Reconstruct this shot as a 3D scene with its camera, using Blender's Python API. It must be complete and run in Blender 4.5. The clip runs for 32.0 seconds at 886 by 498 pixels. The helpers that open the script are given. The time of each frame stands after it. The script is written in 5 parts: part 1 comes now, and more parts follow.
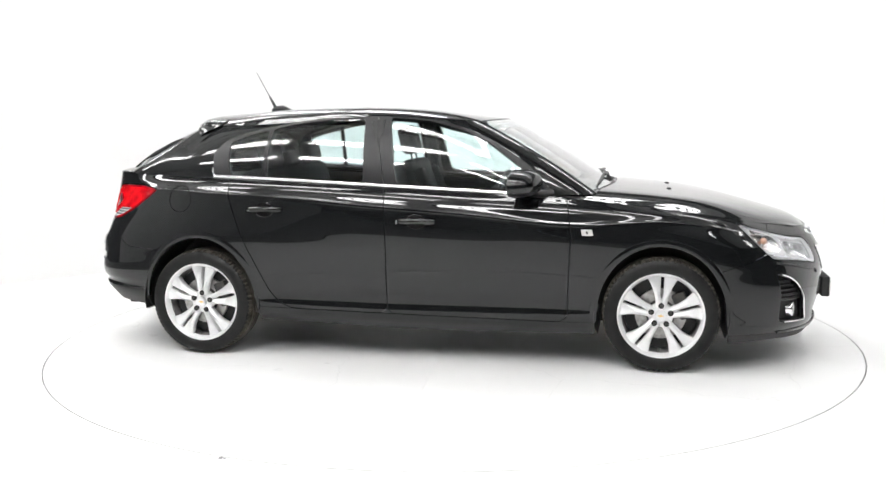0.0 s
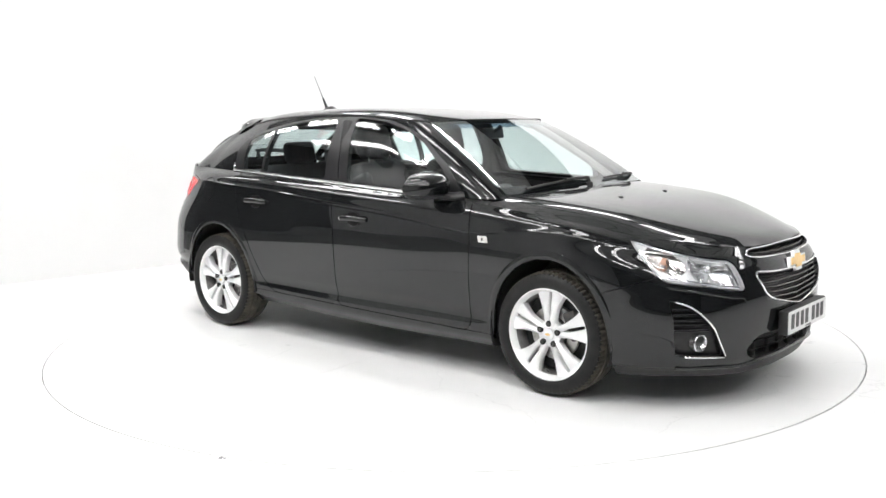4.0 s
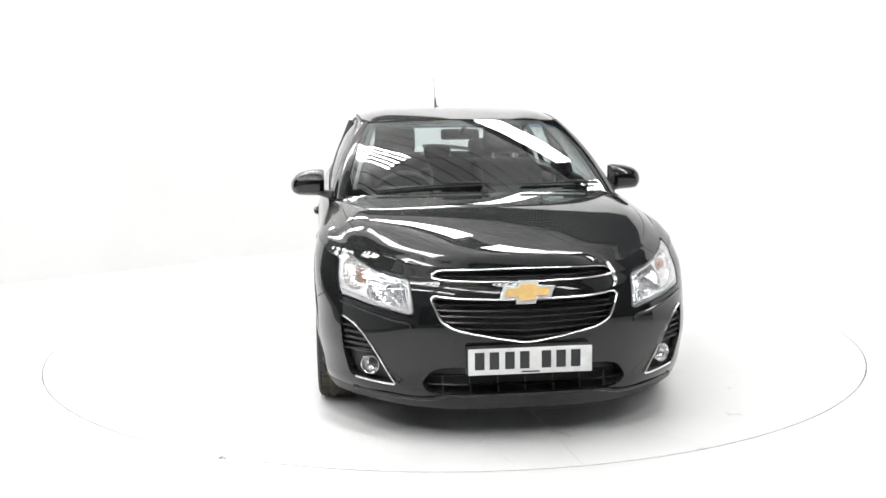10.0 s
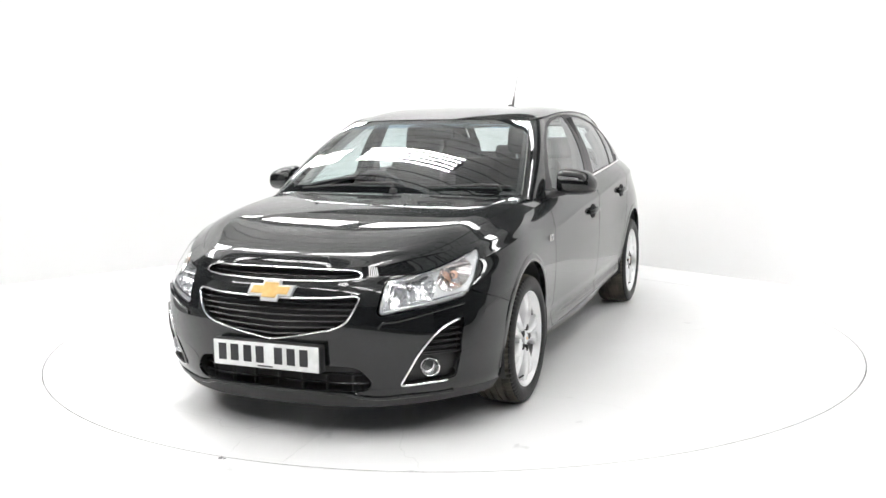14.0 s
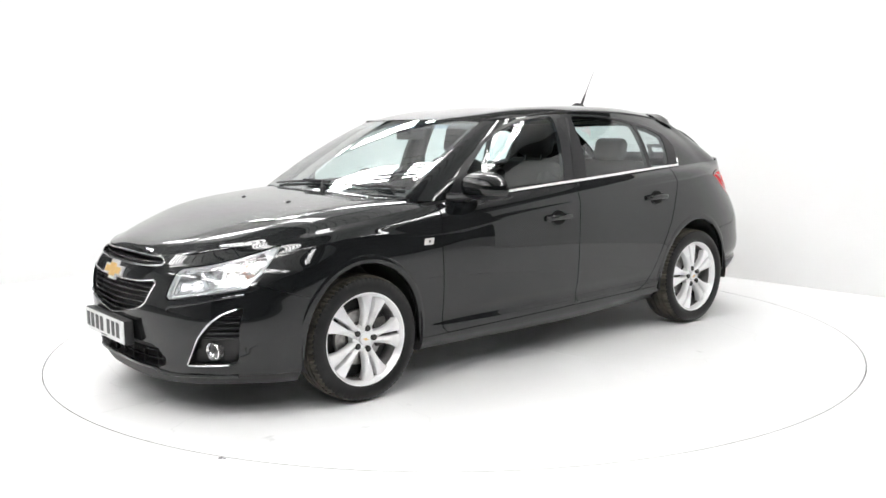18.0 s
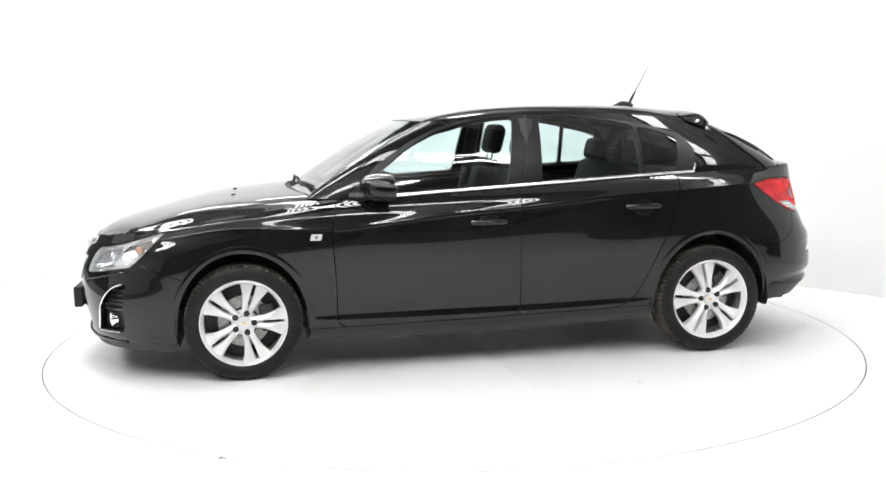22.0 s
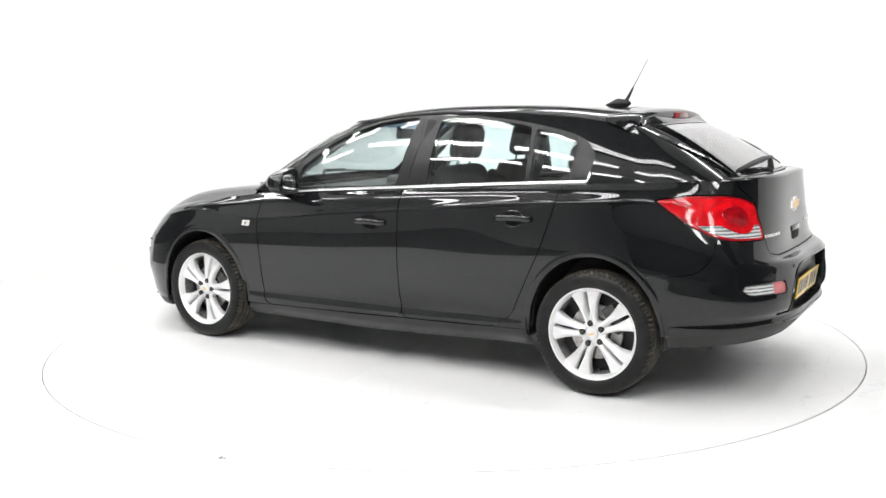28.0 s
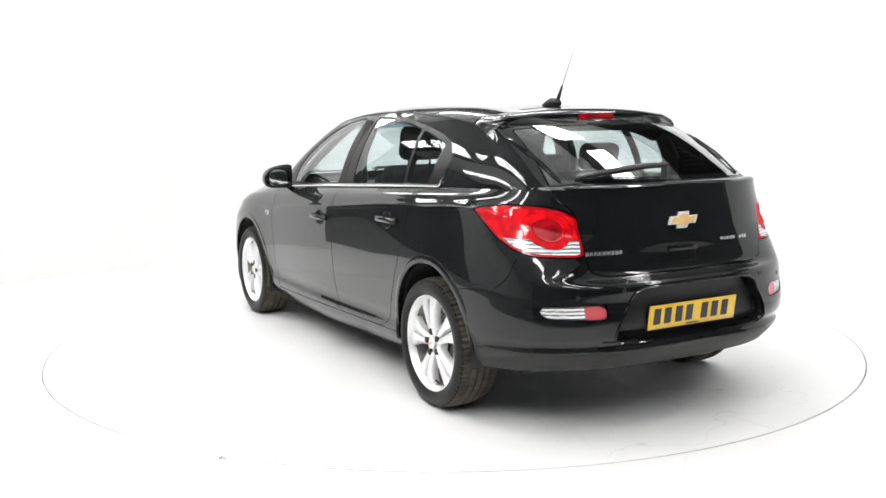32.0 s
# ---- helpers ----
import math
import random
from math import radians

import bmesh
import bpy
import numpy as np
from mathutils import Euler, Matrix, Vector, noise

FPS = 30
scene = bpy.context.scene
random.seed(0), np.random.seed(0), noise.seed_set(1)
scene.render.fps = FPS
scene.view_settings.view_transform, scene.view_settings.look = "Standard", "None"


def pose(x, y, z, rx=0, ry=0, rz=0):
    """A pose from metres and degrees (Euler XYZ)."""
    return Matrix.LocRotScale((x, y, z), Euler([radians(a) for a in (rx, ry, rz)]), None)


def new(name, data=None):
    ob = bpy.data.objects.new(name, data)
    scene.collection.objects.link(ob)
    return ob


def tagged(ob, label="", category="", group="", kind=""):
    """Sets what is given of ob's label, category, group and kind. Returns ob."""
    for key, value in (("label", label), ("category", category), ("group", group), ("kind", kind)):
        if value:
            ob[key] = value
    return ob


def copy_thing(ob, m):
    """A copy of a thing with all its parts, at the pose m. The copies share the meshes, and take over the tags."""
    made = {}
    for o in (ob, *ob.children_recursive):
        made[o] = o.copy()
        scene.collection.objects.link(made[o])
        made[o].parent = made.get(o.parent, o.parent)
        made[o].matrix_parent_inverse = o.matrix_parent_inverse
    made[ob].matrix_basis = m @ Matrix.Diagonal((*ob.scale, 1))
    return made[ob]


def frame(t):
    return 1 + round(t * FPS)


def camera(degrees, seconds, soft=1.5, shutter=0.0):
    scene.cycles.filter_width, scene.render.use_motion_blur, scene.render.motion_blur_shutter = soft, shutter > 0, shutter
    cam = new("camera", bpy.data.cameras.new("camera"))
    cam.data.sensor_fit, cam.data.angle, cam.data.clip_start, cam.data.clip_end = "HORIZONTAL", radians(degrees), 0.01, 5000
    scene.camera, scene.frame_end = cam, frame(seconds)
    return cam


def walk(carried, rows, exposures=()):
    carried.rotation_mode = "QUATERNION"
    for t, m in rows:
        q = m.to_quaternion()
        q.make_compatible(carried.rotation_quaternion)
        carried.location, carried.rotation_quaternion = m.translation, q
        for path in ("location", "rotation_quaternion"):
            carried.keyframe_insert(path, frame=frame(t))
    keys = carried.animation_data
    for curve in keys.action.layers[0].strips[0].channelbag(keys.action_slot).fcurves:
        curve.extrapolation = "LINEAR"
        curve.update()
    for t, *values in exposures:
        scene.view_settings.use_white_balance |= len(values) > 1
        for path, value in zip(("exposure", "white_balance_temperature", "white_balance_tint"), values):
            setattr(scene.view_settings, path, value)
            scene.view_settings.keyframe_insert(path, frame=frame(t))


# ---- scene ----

# The camera stands still before a turntable; the turntable and the car on it go round.
EYE = (0.0, -5.9975, 1.377)
CAM_YAW, CAM_PITCH, CAM_ROLL = 0.521, -7.924, -0.71
cam = camera(51.06, 32.0, soft=1.5)
VIEW = Matrix.Translation(EYE) @ Matrix.Rotation(radians(CAM_YAW), 4, "Z") @ Matrix.Rotation(radians(90 + CAM_PITCH), 4, "X") @ Matrix.Rotation(radians(CAM_ROLL), 4, "Z")
walk(cam, [(0.0, VIEW), (32.0, VIEW)], exposures=[(0.0, 0.0), (32.0, 0.0)])

# How the turntable turns: degrees at time t, seen from above.
SPIN_START, SPIN_RATE = -11.56, -7.135
CAR_OFFSET = (-0.0227, 0.0397)


def spin(t):
    return SPIN_START + SPIN_RATE * t


# ---- world and lights ----
world = bpy.data.worlds.new("studio_surroundings")
scene.world = world
world.use_nodes = True
world.node_tree.nodes["Background"].inputs["Color"].default_value = (0.9, 0.95, 1.0, 1)
world.node_tree.nodes["Background"].inputs["Strength"].default_value = 0.3


# ---- materials ----
def material(name, color, rough=0.5, metal=0.0, coat=0.0, coat_rough=0.03, spec=0.5, emit=None, strength=0.0):
    m = bpy.data.materials.new(name)
    m.use_nodes = True
    b = m.node_tree.nodes["Principled BSDF"]
    b.inputs["Base Color"].default_value = (*color, 1)
    b.inputs["Roughness"].default_value = rough
    b.inputs["Metallic"].default_value = metal
    b.inputs["Coat Weight"].default_value = coat
    b.inputs["Coat Roughness"].default_value = coat_rough
    b.inputs["Specular IOR Level"].default_value = spec
    if emit:
        b.inputs["Emission Color"].default_value = (*emit, 1)
        b.inputs["Emission Strength"].default_value = strength
    return m


def grained(m, color_a, color_b, scale, rough_a=None, rough_b=None, bump=0.0, bump_scale=None, detail=4.0):
    """Varies a material's colour, gloss and relief by noise at two sizes."""
    t = m.node_tree
    b = t.nodes["Principled BSDF"]
    co = t.nodes.new("ShaderNodeTexCoord")
    n1 = t.nodes.new("ShaderNodeTexNoise")
    n1.inputs["Scale"].default_value = scale
    n1.inputs["Detail"].default_value = detail
    t.links.new(co.outputs["Object"], n1.inputs["Vector"])
    ramp = t.nodes.new("ShaderNodeValToRGB")
    ramp.color_ramp.elements[0].position, ramp.color_ramp.elements[1].position = 0.35, 0.65
    ramp.color_ramp.elements[0].color, ramp.color_ramp.elements[1].color = (*color_a, 1), (*color_b, 1)
    t.links.new(n1.outputs["Fac"], ramp.inputs["Fac"])
    t.links.new(ramp.outputs["Color"], b.inputs["Base Color"])
    if rough_a is not None:
        r = t.nodes.new("ShaderNodeMapRange")
        r.inputs["To Min"].default_value, r.inputs["To Max"].default_value = rough_a, rough_b
        t.links.new(n1.outputs["Fac"], r.inputs["Value"])
        t.links.new(r.outputs["Result"], b.inputs["Roughness"])
    if bump:
        n2 = t.nodes.new("ShaderNodeTexNoise")
        n2.inputs["Scale"].default_value = bump_scale or scale * 8
        n2.inputs["Detail"].default_value = 3
        t.links.new(co.outputs["Object"], n2.inputs["Vector"])
        bp = t.nodes.new("ShaderNodeBump")
        bp.inputs["Strength"].default_value = bump
        bp.inputs["Distance"].default_value = 0.002
        t.links.new(n2.outputs["Fac"], bp.inputs["Height"])
        t.links.new(bp.outputs["Normal"], b.inputs["Normal"])
    return m


def glassy(name, tint, rough=0.0, gloss=0.085, power=3.8):
    """Thin glass: clear with a tint, and mirror gloss by Fresnel."""
    m = bpy.data.materials.new(name)
    m.use_nodes = True
    t = m.node_tree
    t.nodes.clear()
    out = t.nodes.new("ShaderNodeOutputMaterial")
    mix = t.nodes.new("ShaderNodeMixShader")
    lw = t.nodes.new("ShaderNodeLayerWeight")
    lw.inputs["Blend"].default_value = 0.5
    pw = t.nodes.new("ShaderNodeMath")
    pw.operation = "POWER"
    pw.inputs[1].default_value = power
    fr = t.nodes.new("ShaderNodeMath")
    fr.operation = "MULTIPLY_ADD"
    fr.inputs[1].default_value, fr.inputs[2].default_value = 1 - gloss, gloss
    t.links.new(lw.outputs["Facing"], pw.inputs[0])
    t.links.new(pw.outputs["Value"], fr.inputs[0])
    tr = t.nodes.new("ShaderNodeBsdfTransparent")
    tr.inputs["Color"].default_value = (*tint, 1)
    gl = t.nodes.new("ShaderNodeBsdfGlossy")
    gl.inputs["Roughness"].default_value = rough
    gl.inputs["Color"].default_value = (0.98, 0.98, 0.98, 1)
    t.links.new(fr.outputs["Value"], mix.inputs["Fac"])
    t.links.new(tr.outputs["BSDF"], mix.inputs[1])
    t.links.new(gl.outputs["BSDF"], mix.inputs[2])
    t.links.new(mix.outputs["Shader"], out.inputs["Surface"])
    return m


PAINT = grained(material("black_paint", (0.006, 0.007, 0.0075), 0.4, 0.0, 1.0, 0.004, spec=0.045), (0.005, 0.0058, 0.0062), (0.007, 0.0078, 0.0085), 900, detail=1)
SATIN = material("satin_black_trim", (0.010, 0.010, 0.011), 0.34, spec=0.36)
SLAT = material("gloss_black_slat", (0.014, 0.014, 0.015), 0.26, spec=0.6)
PLASTIC = grained(material("black_plastic", (0.012, 0.012, 0.012), 0.5), (0.010, 0.010, 0.010), (0.016, 0.016, 0.016), 30, 0.42, 0.6, 0.15, 900)
CHROME = material("chrome", (0.86, 0.86, 0.87), 0.16, 1.0)
TRIM_CHROME = material("satin_chrome_trim", (0.90, 0.90, 0.90), 0.24, 0.95)
ALLOY = grained(material("silver_alloy", (0.84, 0.84, 0.845), 0.30, 0.35, 0.6, 0.04), (0.81, 0.81, 0.815), (0.87, 0.87, 0.87), 14, 0.24, 0.36)
# Darker alloy for the rim's inside: the shade there is put into the colour.
SHADED_ALLOY = grained(material("shaded_alloy", (0.28, 0.275, 0.27), 0.5, 0.4), (0.20, 0.195, 0.19), (0.34, 0.335, 0.33), 18, 0.4, 0.6)
DARK_ALLOY = grained(material("dark_alloy", (0.06, 0.06, 0.06), 0.5, 0.5), (0.05, 0.05, 0.05), (0.09, 0.085, 0.08), 25, 0.4, 0.6)
STEEL = grained(material("brake_steel", (0.4, 0.39, 0.38), 0.35, 1.0), (0.32, 0.31, 0.30), (0.48, 0.47, 0.46), 40, 0.3, 0.5)
RUBBER = grained(material("tyre_rubber", (0.007, 0.007, 0.007), 0.5, spec=0.3), (0.005, 0.005, 0.005), (0.010, 0.010, 0.0095), 18, 0.38, 0.55, 0.15, 300)
TREAD = grained(material("worn_tread_rubber", (0.07, 0.062, 0.05), 0.85), (0.04, 0.036, 0.03), (0.095, 0.085, 0.066), 12, 0.8, 0.95, 0.3, 250)
WINDOW = glassy("side_window_glass", (0.84, 0.95, 0.94))
SCREEN = glassy("windscreen_glass", (0.88, 0.95, 0.94), 0.0, 0.12, 3.6)
DARK_WINDOW = glassy("rear_side_glass", (0.82, 0.93, 0.925))
REAR_GLASS = glassy("rear_window_glass", (0.87, 0.93, 0.925), 0.0, 0.11, 2.7)
LENS = glassy("clear_lamp_lens", (0.96, 0.97, 0.98))
REFLECTOR = material("lamp_reflector", (0.80, 0.81, 0.83), 0.2, 0.6)
def cracked(m, size, width, dark):
    """Adds fine wandering hairline cracks and small stains to a grained material."""
    t = m.node_tree
    b = t.nodes["Principled BSDF"]
    base = b.inputs["Base Color"].links[0].from_socket
    co = t.nodes.new("ShaderNodeTexCoord")
    wob = t.nodes.new("ShaderNodeTexNoise")
    wob.inputs["Scale"].default_value = 2.2
    wob.inputs["Detail"].default_value = 6
    add = t.nodes.new("ShaderNodeMixRGB")
    add.blend_type = "ADD"
    add.inputs["Fac"].default_value = 0.35
    vor = t.nodes.new("ShaderNodeTexVoronoi")
    vor.feature = "DISTANCE_TO_EDGE"
    vor.inputs["Scale"].default_value = size
    line = t.nodes.new("ShaderNodeMapRange")
    line.inputs["From Min"].default_value, line.inputs["From Max"].default_value = 0.0, width
    line.inputs["To Min"].default_value, line.inputs["To Max"].default_value = dark, 1.0
    spot = t.nodes.new("ShaderNodeTexNoise")
    spot.inputs["Scale"].default_value = 6.0
    spot.inputs["Detail"].default_value = 8
    cut_ = t.nodes.new("ShaderNodeMapRange")
    cut_.inputs["From Min"].default_value, cut_.inputs["From Max"].default_value = 0.68, 0.74
    cut_.inputs["To Min"].default_value, cut_.inputs["To Max"].default_value = 1.0, 0.82
    mul = t.nodes.new("ShaderNodeMath")
    mul.operation = "MULTIPLY"
    mix = t.nodes.new("ShaderNodeMixRGB")
    mix.blend_type = "MULTIPLY"
    mix.inputs["Fac"].default_value = 1.0
    t.links.new(co.outputs["Object"], wob.inputs["Vector"])
    t.links.new(co.outputs["Object"], add.inputs["Color1"])
    t.links.new(wob.outputs["Color"], add.inputs["Color2"])
    t.links.new(add.outputs["Color"], vor.inputs["Vector"])
    t.links.new(vor.outputs["Distance"], line.inputs["Value"])
    t.links.new(co.outputs["Object"], spot.inputs["Vector"])
    t.links.new(spot.outputs["Fac"], cut_.inputs["Value"])
    t.links.new(line.outputs["Result"], mul.inputs[0])
    t.links.new(cut_.outputs["Result"], mul.inputs[1])
    t.links.new(base, mix.inputs["Color1"])
    t.links.new(mul.outputs["Value"], mix.inputs["Color2"])
    t.links.new(mix.outputs["Color"], b.inputs["Base Color"])
    return m


def ribbed(m, color_a, color_b, scale):
    """Level ribs of clear plastic, light on their faces and dark between."""
    t = m.node_tree
    b = t.nodes["Principled BSDF"]
    co = t.nodes.new("ShaderNodeTexCoord")
    wave = t.nodes.new("ShaderNodeTexWave")
    wave.bands_direction = "Z"
    wave.inputs["Scale"].default_value = scale / 3.14
    wave.inputs["Distortion"].default_value = 1.6
    wave.inputs["Detail"].default_value = 2.0
    wave.inputs["Detail Scale"].default_value = 3.0
    ramp = t.nodes.new("ShaderNodeValToRGB")
    ramp.color_ramp.elements[0].position, ramp.color_ramp.elements[1].position = 0.2, 0.7
    ramp.color_ramp.elements[0].color, ramp.color_ramp.elements[1].color = (*color_a, 1), (*color_b, 1)
    bp = t.nodes.new("ShaderNodeBump")
    bp.inputs["Strength"].default_value = 0.8
    bp.inputs["Distance"].default_value = 0.003
    t.links.new(co.outputs["Object"], wave.inputs["Vector"])
    t.links.new(wave.outputs["Fac"], ramp.inputs["Fac"])
    t.links.new(ramp.outputs["Color"], b.inputs["Base Color"])
    t.links.new(wave.outputs["Fac"], bp.inputs["Height"])
    t.links.new(bp.outputs["Normal"], b.inputs["Normal"])
    return m


FACET = grained(material("faceted_reflector", (0.86, 0.87, 0.88), 0.22, 0.9), (0.72, 0.725, 0.73), (0.90, 0.90, 0.91), 30, 0.10, 0.22, 0.5, 38)
FLOOR_WHITE = grained(material("white_studio_floor", (0.74, 0.74, 0.74), 0.5), (0.73, 0.73, 0.726), (0.765, 0.765, 0.765), 1.3, 0.42, 0.6)
cracked(FLOOR_WHITE, 0.75, 0.0022, 0.88)
WALL_WHITE = grained(material("white_studio_wall", (0.76, 0.76, 0.76), 0.8), (0.75, 0.75, 0.75), (0.775, 0.775, 0.775), 0.8)


# ---- mesh helpers ----
def mesh_of(name, verts, faces, mat, smooth=True):
    me = bpy.data.meshes.new(name)
    me.from_pydata([tuple(float(c) for c in v[:3]) for v in verts], [], [tuple(int(i) for i in f) for f in faces])
    me.materials.append(mat)
    if smooth:
        me.polygons.foreach_set("use_smooth", [True] * len(me.polygons))
    me.update()
    return me


def put(name, me, parent=None, label=""):
    ob = new(name, me)
    if parent:
        ob.parent = parent
    if label:
        ob["label"] = label
    return ob


def part(name, bm, mat, parent, label="", smooth=True, sharp=35):
    """Links a bmesh as one mesh object under a thing or a part."""
    me = bpy.data.meshes.new(name)
    bmesh.ops.recalc_face_normals(bm, faces=bm.faces)
    if smooth:
        for f in bm.faces:
            f.smooth = True
        lim = radians(sharp)
        for e in bm.edges:
            if len(e.link_faces) != 2 or e.calc_face_angle(0) > lim:
                e.smooth = False
    bm.to_mesh(me)
    bm.free()
    me.materials.append(mat)
    return put(name, me, parent, label)


def box(bm, size, m, bevel=0.0, seg=2):
    r = bmesh.ops.create_cube(bm, size=1.0, matrix=m @ Matrix.Diagonal((*size, 1)))
    if bevel:
        es = list({e for v in r["verts"] for e in v.link_edges})
        bmesh.ops.bevel(bm, geom=es, offset=bevel, segments=seg, affect="EDGES", profile=0.5)
    return bm


def lathe(bm, profile, n, m=Matrix(), closed=False):
    """Turns (radius, y) points round the y axis."""
    rings = []
    for k in range(n):
        a = 2 * math.pi * k / n
        rings.append([bm.verts.new(m @ Vector((r * math.cos(a), y, r * math.sin(a)))) for r, y in profile])
    cnt = len(profile)
    for k in range(n):
        A, B = rings[k], rings[(k + 1) % n]
        for i in range(cnt - (0 if closed else 1)):
            j = (i + 1) % cnt
            bm.faces.new((A[i], A[j], B[j], B[i]))
    return bm


def tube(bm, pts, r, sides=8, closed=False, flat=1.0, up=None):
    """A round or flattened bar along points."""
    pts = [Vector(p) for p in pts]
    n = len(pts)
    rings = []
    side0 = None
    for i, p in enumerate(pts):
        a = pts[(i - 1) % n] if closed or i else p
        b = pts[(i + 1) % n] if closed or i < n - 1 else p
        d = (b - a).normalized()
        ref = Vector(up) if up else Vector((0, 0, 1)) if abs(d.z) < 0.9 else Vector((0, 1, 0))
        s = d.cross(ref).normalized()
        if side0 is not None and s.dot(side0) < 0:
            s = -s
        side0 = s
        w = d.cross(s)
        rr = r[i] if isinstance(r, (list, tuple)) else r
        rings.append([bm.verts.new(p + s * rr * flat * math.cos(2 * math.pi * k / sides) + w * rr * math.sin(2 * math.pi * k / sides)) for k in range(sides)])
    for i in range(n if closed else n - 1):
        A, B = rings[i], rings[(i + 1) % n]
        for k in range(sides):
            q = (k + 1) % sides
            bm.faces.new((A[k], A[q], B[q], B[k]))
    if not closed:
        bm.faces.new(rings[0][::-1])
        bm.faces.new(rings[-1])
    return bm


# Shells: "v" holds x, y, z and the two surface coordinates of each corner, "f" the faces.
def spline(P, sub, fair=False):
    """A smooth curve through the rows of P along the first axis, evenly tense where rows stand close; fair: even in its bend too."""
    P = np.asarray(P, float)
    n = len(P)
    h = np.array([max(1e-4, np.linalg.norm((P[i + 1] - P[i]).reshape(-1, P.shape[-1]), axis=1).mean()) for i in range(n - 1)])
    d = [(P[i + 1] - P[i]) / h[i] for i in range(n - 1)]
    m = [d[0]] + [(d[i - 1] * h[i] + d[i] * h[i - 1]) / (h[i - 1] + h[i]) for i in range(1, n - 1)] + [d[-1]]
    if fair and n > 2:
        A = np.zeros((n, n))
        B = np.zeros((n,) + P.shape[1:])
        A[0, :2], A[-1, -2:] = 1, 1
        B[0], B[-1] = 2 * d[0], 2 * d[-1]
        for i in range(1, n - 1):
            A[i, i - 1:i + 2] = h[i], 2 * (h[i - 1] + h[i]), h[i - 1]
            B[i] = 3 * (d[i - 1] * h[i] + d[i] * h[i - 1])
        m = np.linalg.solve(A, B.reshape(n, -1)).reshape(B.shape)
    out, us = [], []
    for i in range(n - 1):
        for k in range(sub):
            t = k / sub
            a, b = 2 * t ** 3 - 3 * t * t + 1, t ** 3 - 2 * t * t + t
            c, e = -2 * t ** 3 + 3 * t * t, t ** 3 - t * t
            out.append(a * P[i] + b * h[i] * m[i] + c * P[i + 1] + e * h[i] * m[i + 1])
            us.append(i + t)
    out.append(P[-1])
    us.append(n - 1)
    return np.array(out), np.array(us)


def sheet(rows, sub_v, sub_u, mirror_start=False, mirror_end=False, fair_v=False, fair_u=False):
    """A smooth surface through a cage of rows; the ends on the car's middle line run level across it."""
    P = np.asarray(rows, float)
    more = min(3, P.shape[1] - 1)
    lead = more if mirror_start else 0
    wide = P
    if mirror_start:
        wide = np.concatenate([P[:, more:0:-1] * (1, -1, 1), wide], axis=1)
    if mirror_end:
        wide = np.concatenate([wide, P[:, -2:-2 - more:-1] * (1, -1, 1)], axis=1)
    A, vs = spline(wide, sub_v, fair_v)
    B, us = spline(np.swapaxes(A, 0, 1), sub_u, fair_u)
    B = np.swapaxes(B, 0, 1)
    lo = sub_u * lead
    hi = B.shape[1] - (sub_u * more if mirror_end else 0)
    B, us = B[:, lo:hi], us[lo:hi] - lead
    n, m = B.shape[:2]
    U, V = np.meshgrid(us, vs)
    v = np.concatenate([B.reshape(-1, 3), U.reshape(-1, 1), V.reshape(-1, 1)], axis=1)
    f = [(i * m + j, i * m + j + 1, (i + 1) * m + j + 1, (i + 1) * m + j) for i in range(n - 1) for j in range(m - 1)]
    return {"v": v, "f": f}


def tidy(s):
    used = sorted({i for f in s["f"] for i in f})
    re = {o: k for k, o in enumerate(used)}
    return {"v": s["v"][used] if used else np.zeros((0, 5)), "f": [tuple(re[i] for i in f) for f in s["f"]]}


def cut(s, d):
    """Splits the faces where d changes sign. Returns the shell below zero and the shell above."""
    d = np.where(np.abs(d) < 1e-5, 1e-5, d)
    neg = d < 0
    V = list(s["v"])
    inside, outside, made = [], [], {}
    for f in s["f"]:
        c = sum(bool(neg[i]) for i in f)
        if c == 0:
            outside.append(f)
        elif c == len(f):
            inside.append(f)
        else:
            a, b = [], []
            for k, i in enumerate(f):
                j = f[(k + 1) % len(f)]
                (a if neg[i] else b).append(i)
                if neg[i] != neg[j]:
                    key = (min(i, j), max(i, j))
                    if key not in made:
                        t = d[i] / (d[i] - d[j])
                        made[key] = len(V)
                        V.append(s["v"][i] * (1 - t) + s["v"][j] * t)
                    a.append(made[key])
                    b.append(made[key])
            if len(a) > 2:
                inside.append(tuple(a))
            if len(b) > 2:
                outside.append(tuple(b))
    V = np.array(V)
    return tidy({"v": V, "f": inside}), tidy({"v": V, "f": outside})


def poly_dist(px, py, poly):
    """Signed distance to a closed outline, below zero inside."""
    P = np.asarray(poly, float)
    best = np.full(px.shape, 1e9)
    odd = np.zeros(px.shape, bool)
    for (ax, ay), (bx, by) in zip(P, np.roll(P, -1, axis=0)):
        ex, ey = bx - ax, by - ay
        t = np.clip(((px - ax) * ex + (py - ay) * ey) / (ex * ex + ey * ey + 1e-12), 0, 1)
        best = np.minimum(best, np.hypot(px - ax - t * ex, py - ay - t * ey))
        if ey:
            odd ^= ((ay > py) != (by > py)) & (px < ex * (py - ay) / ey + ax)
    return np.where(odd, -best, best)


def rounded(poly, r=0.02, seg=4):
    """Rounds an outline's corners."""
    P = [Vector(p) for p in poly]
    out = []
    for i, p in enumerate(P):
        a, b = P[i - 1], P[(i + 1) % len(P)]
        q = min(r, (a - p).length * 0.45, (b - p).length * 0.45)
        s, e = p + (a - p).normalized() * q, p + (b - p).normalized() * q
        for k in range(seg + 1):
            t = k / seg
            out.append(tuple(s * (1 - t) ** 2 + p * 2 * t * (1 - t) + e * t * t))
    return out


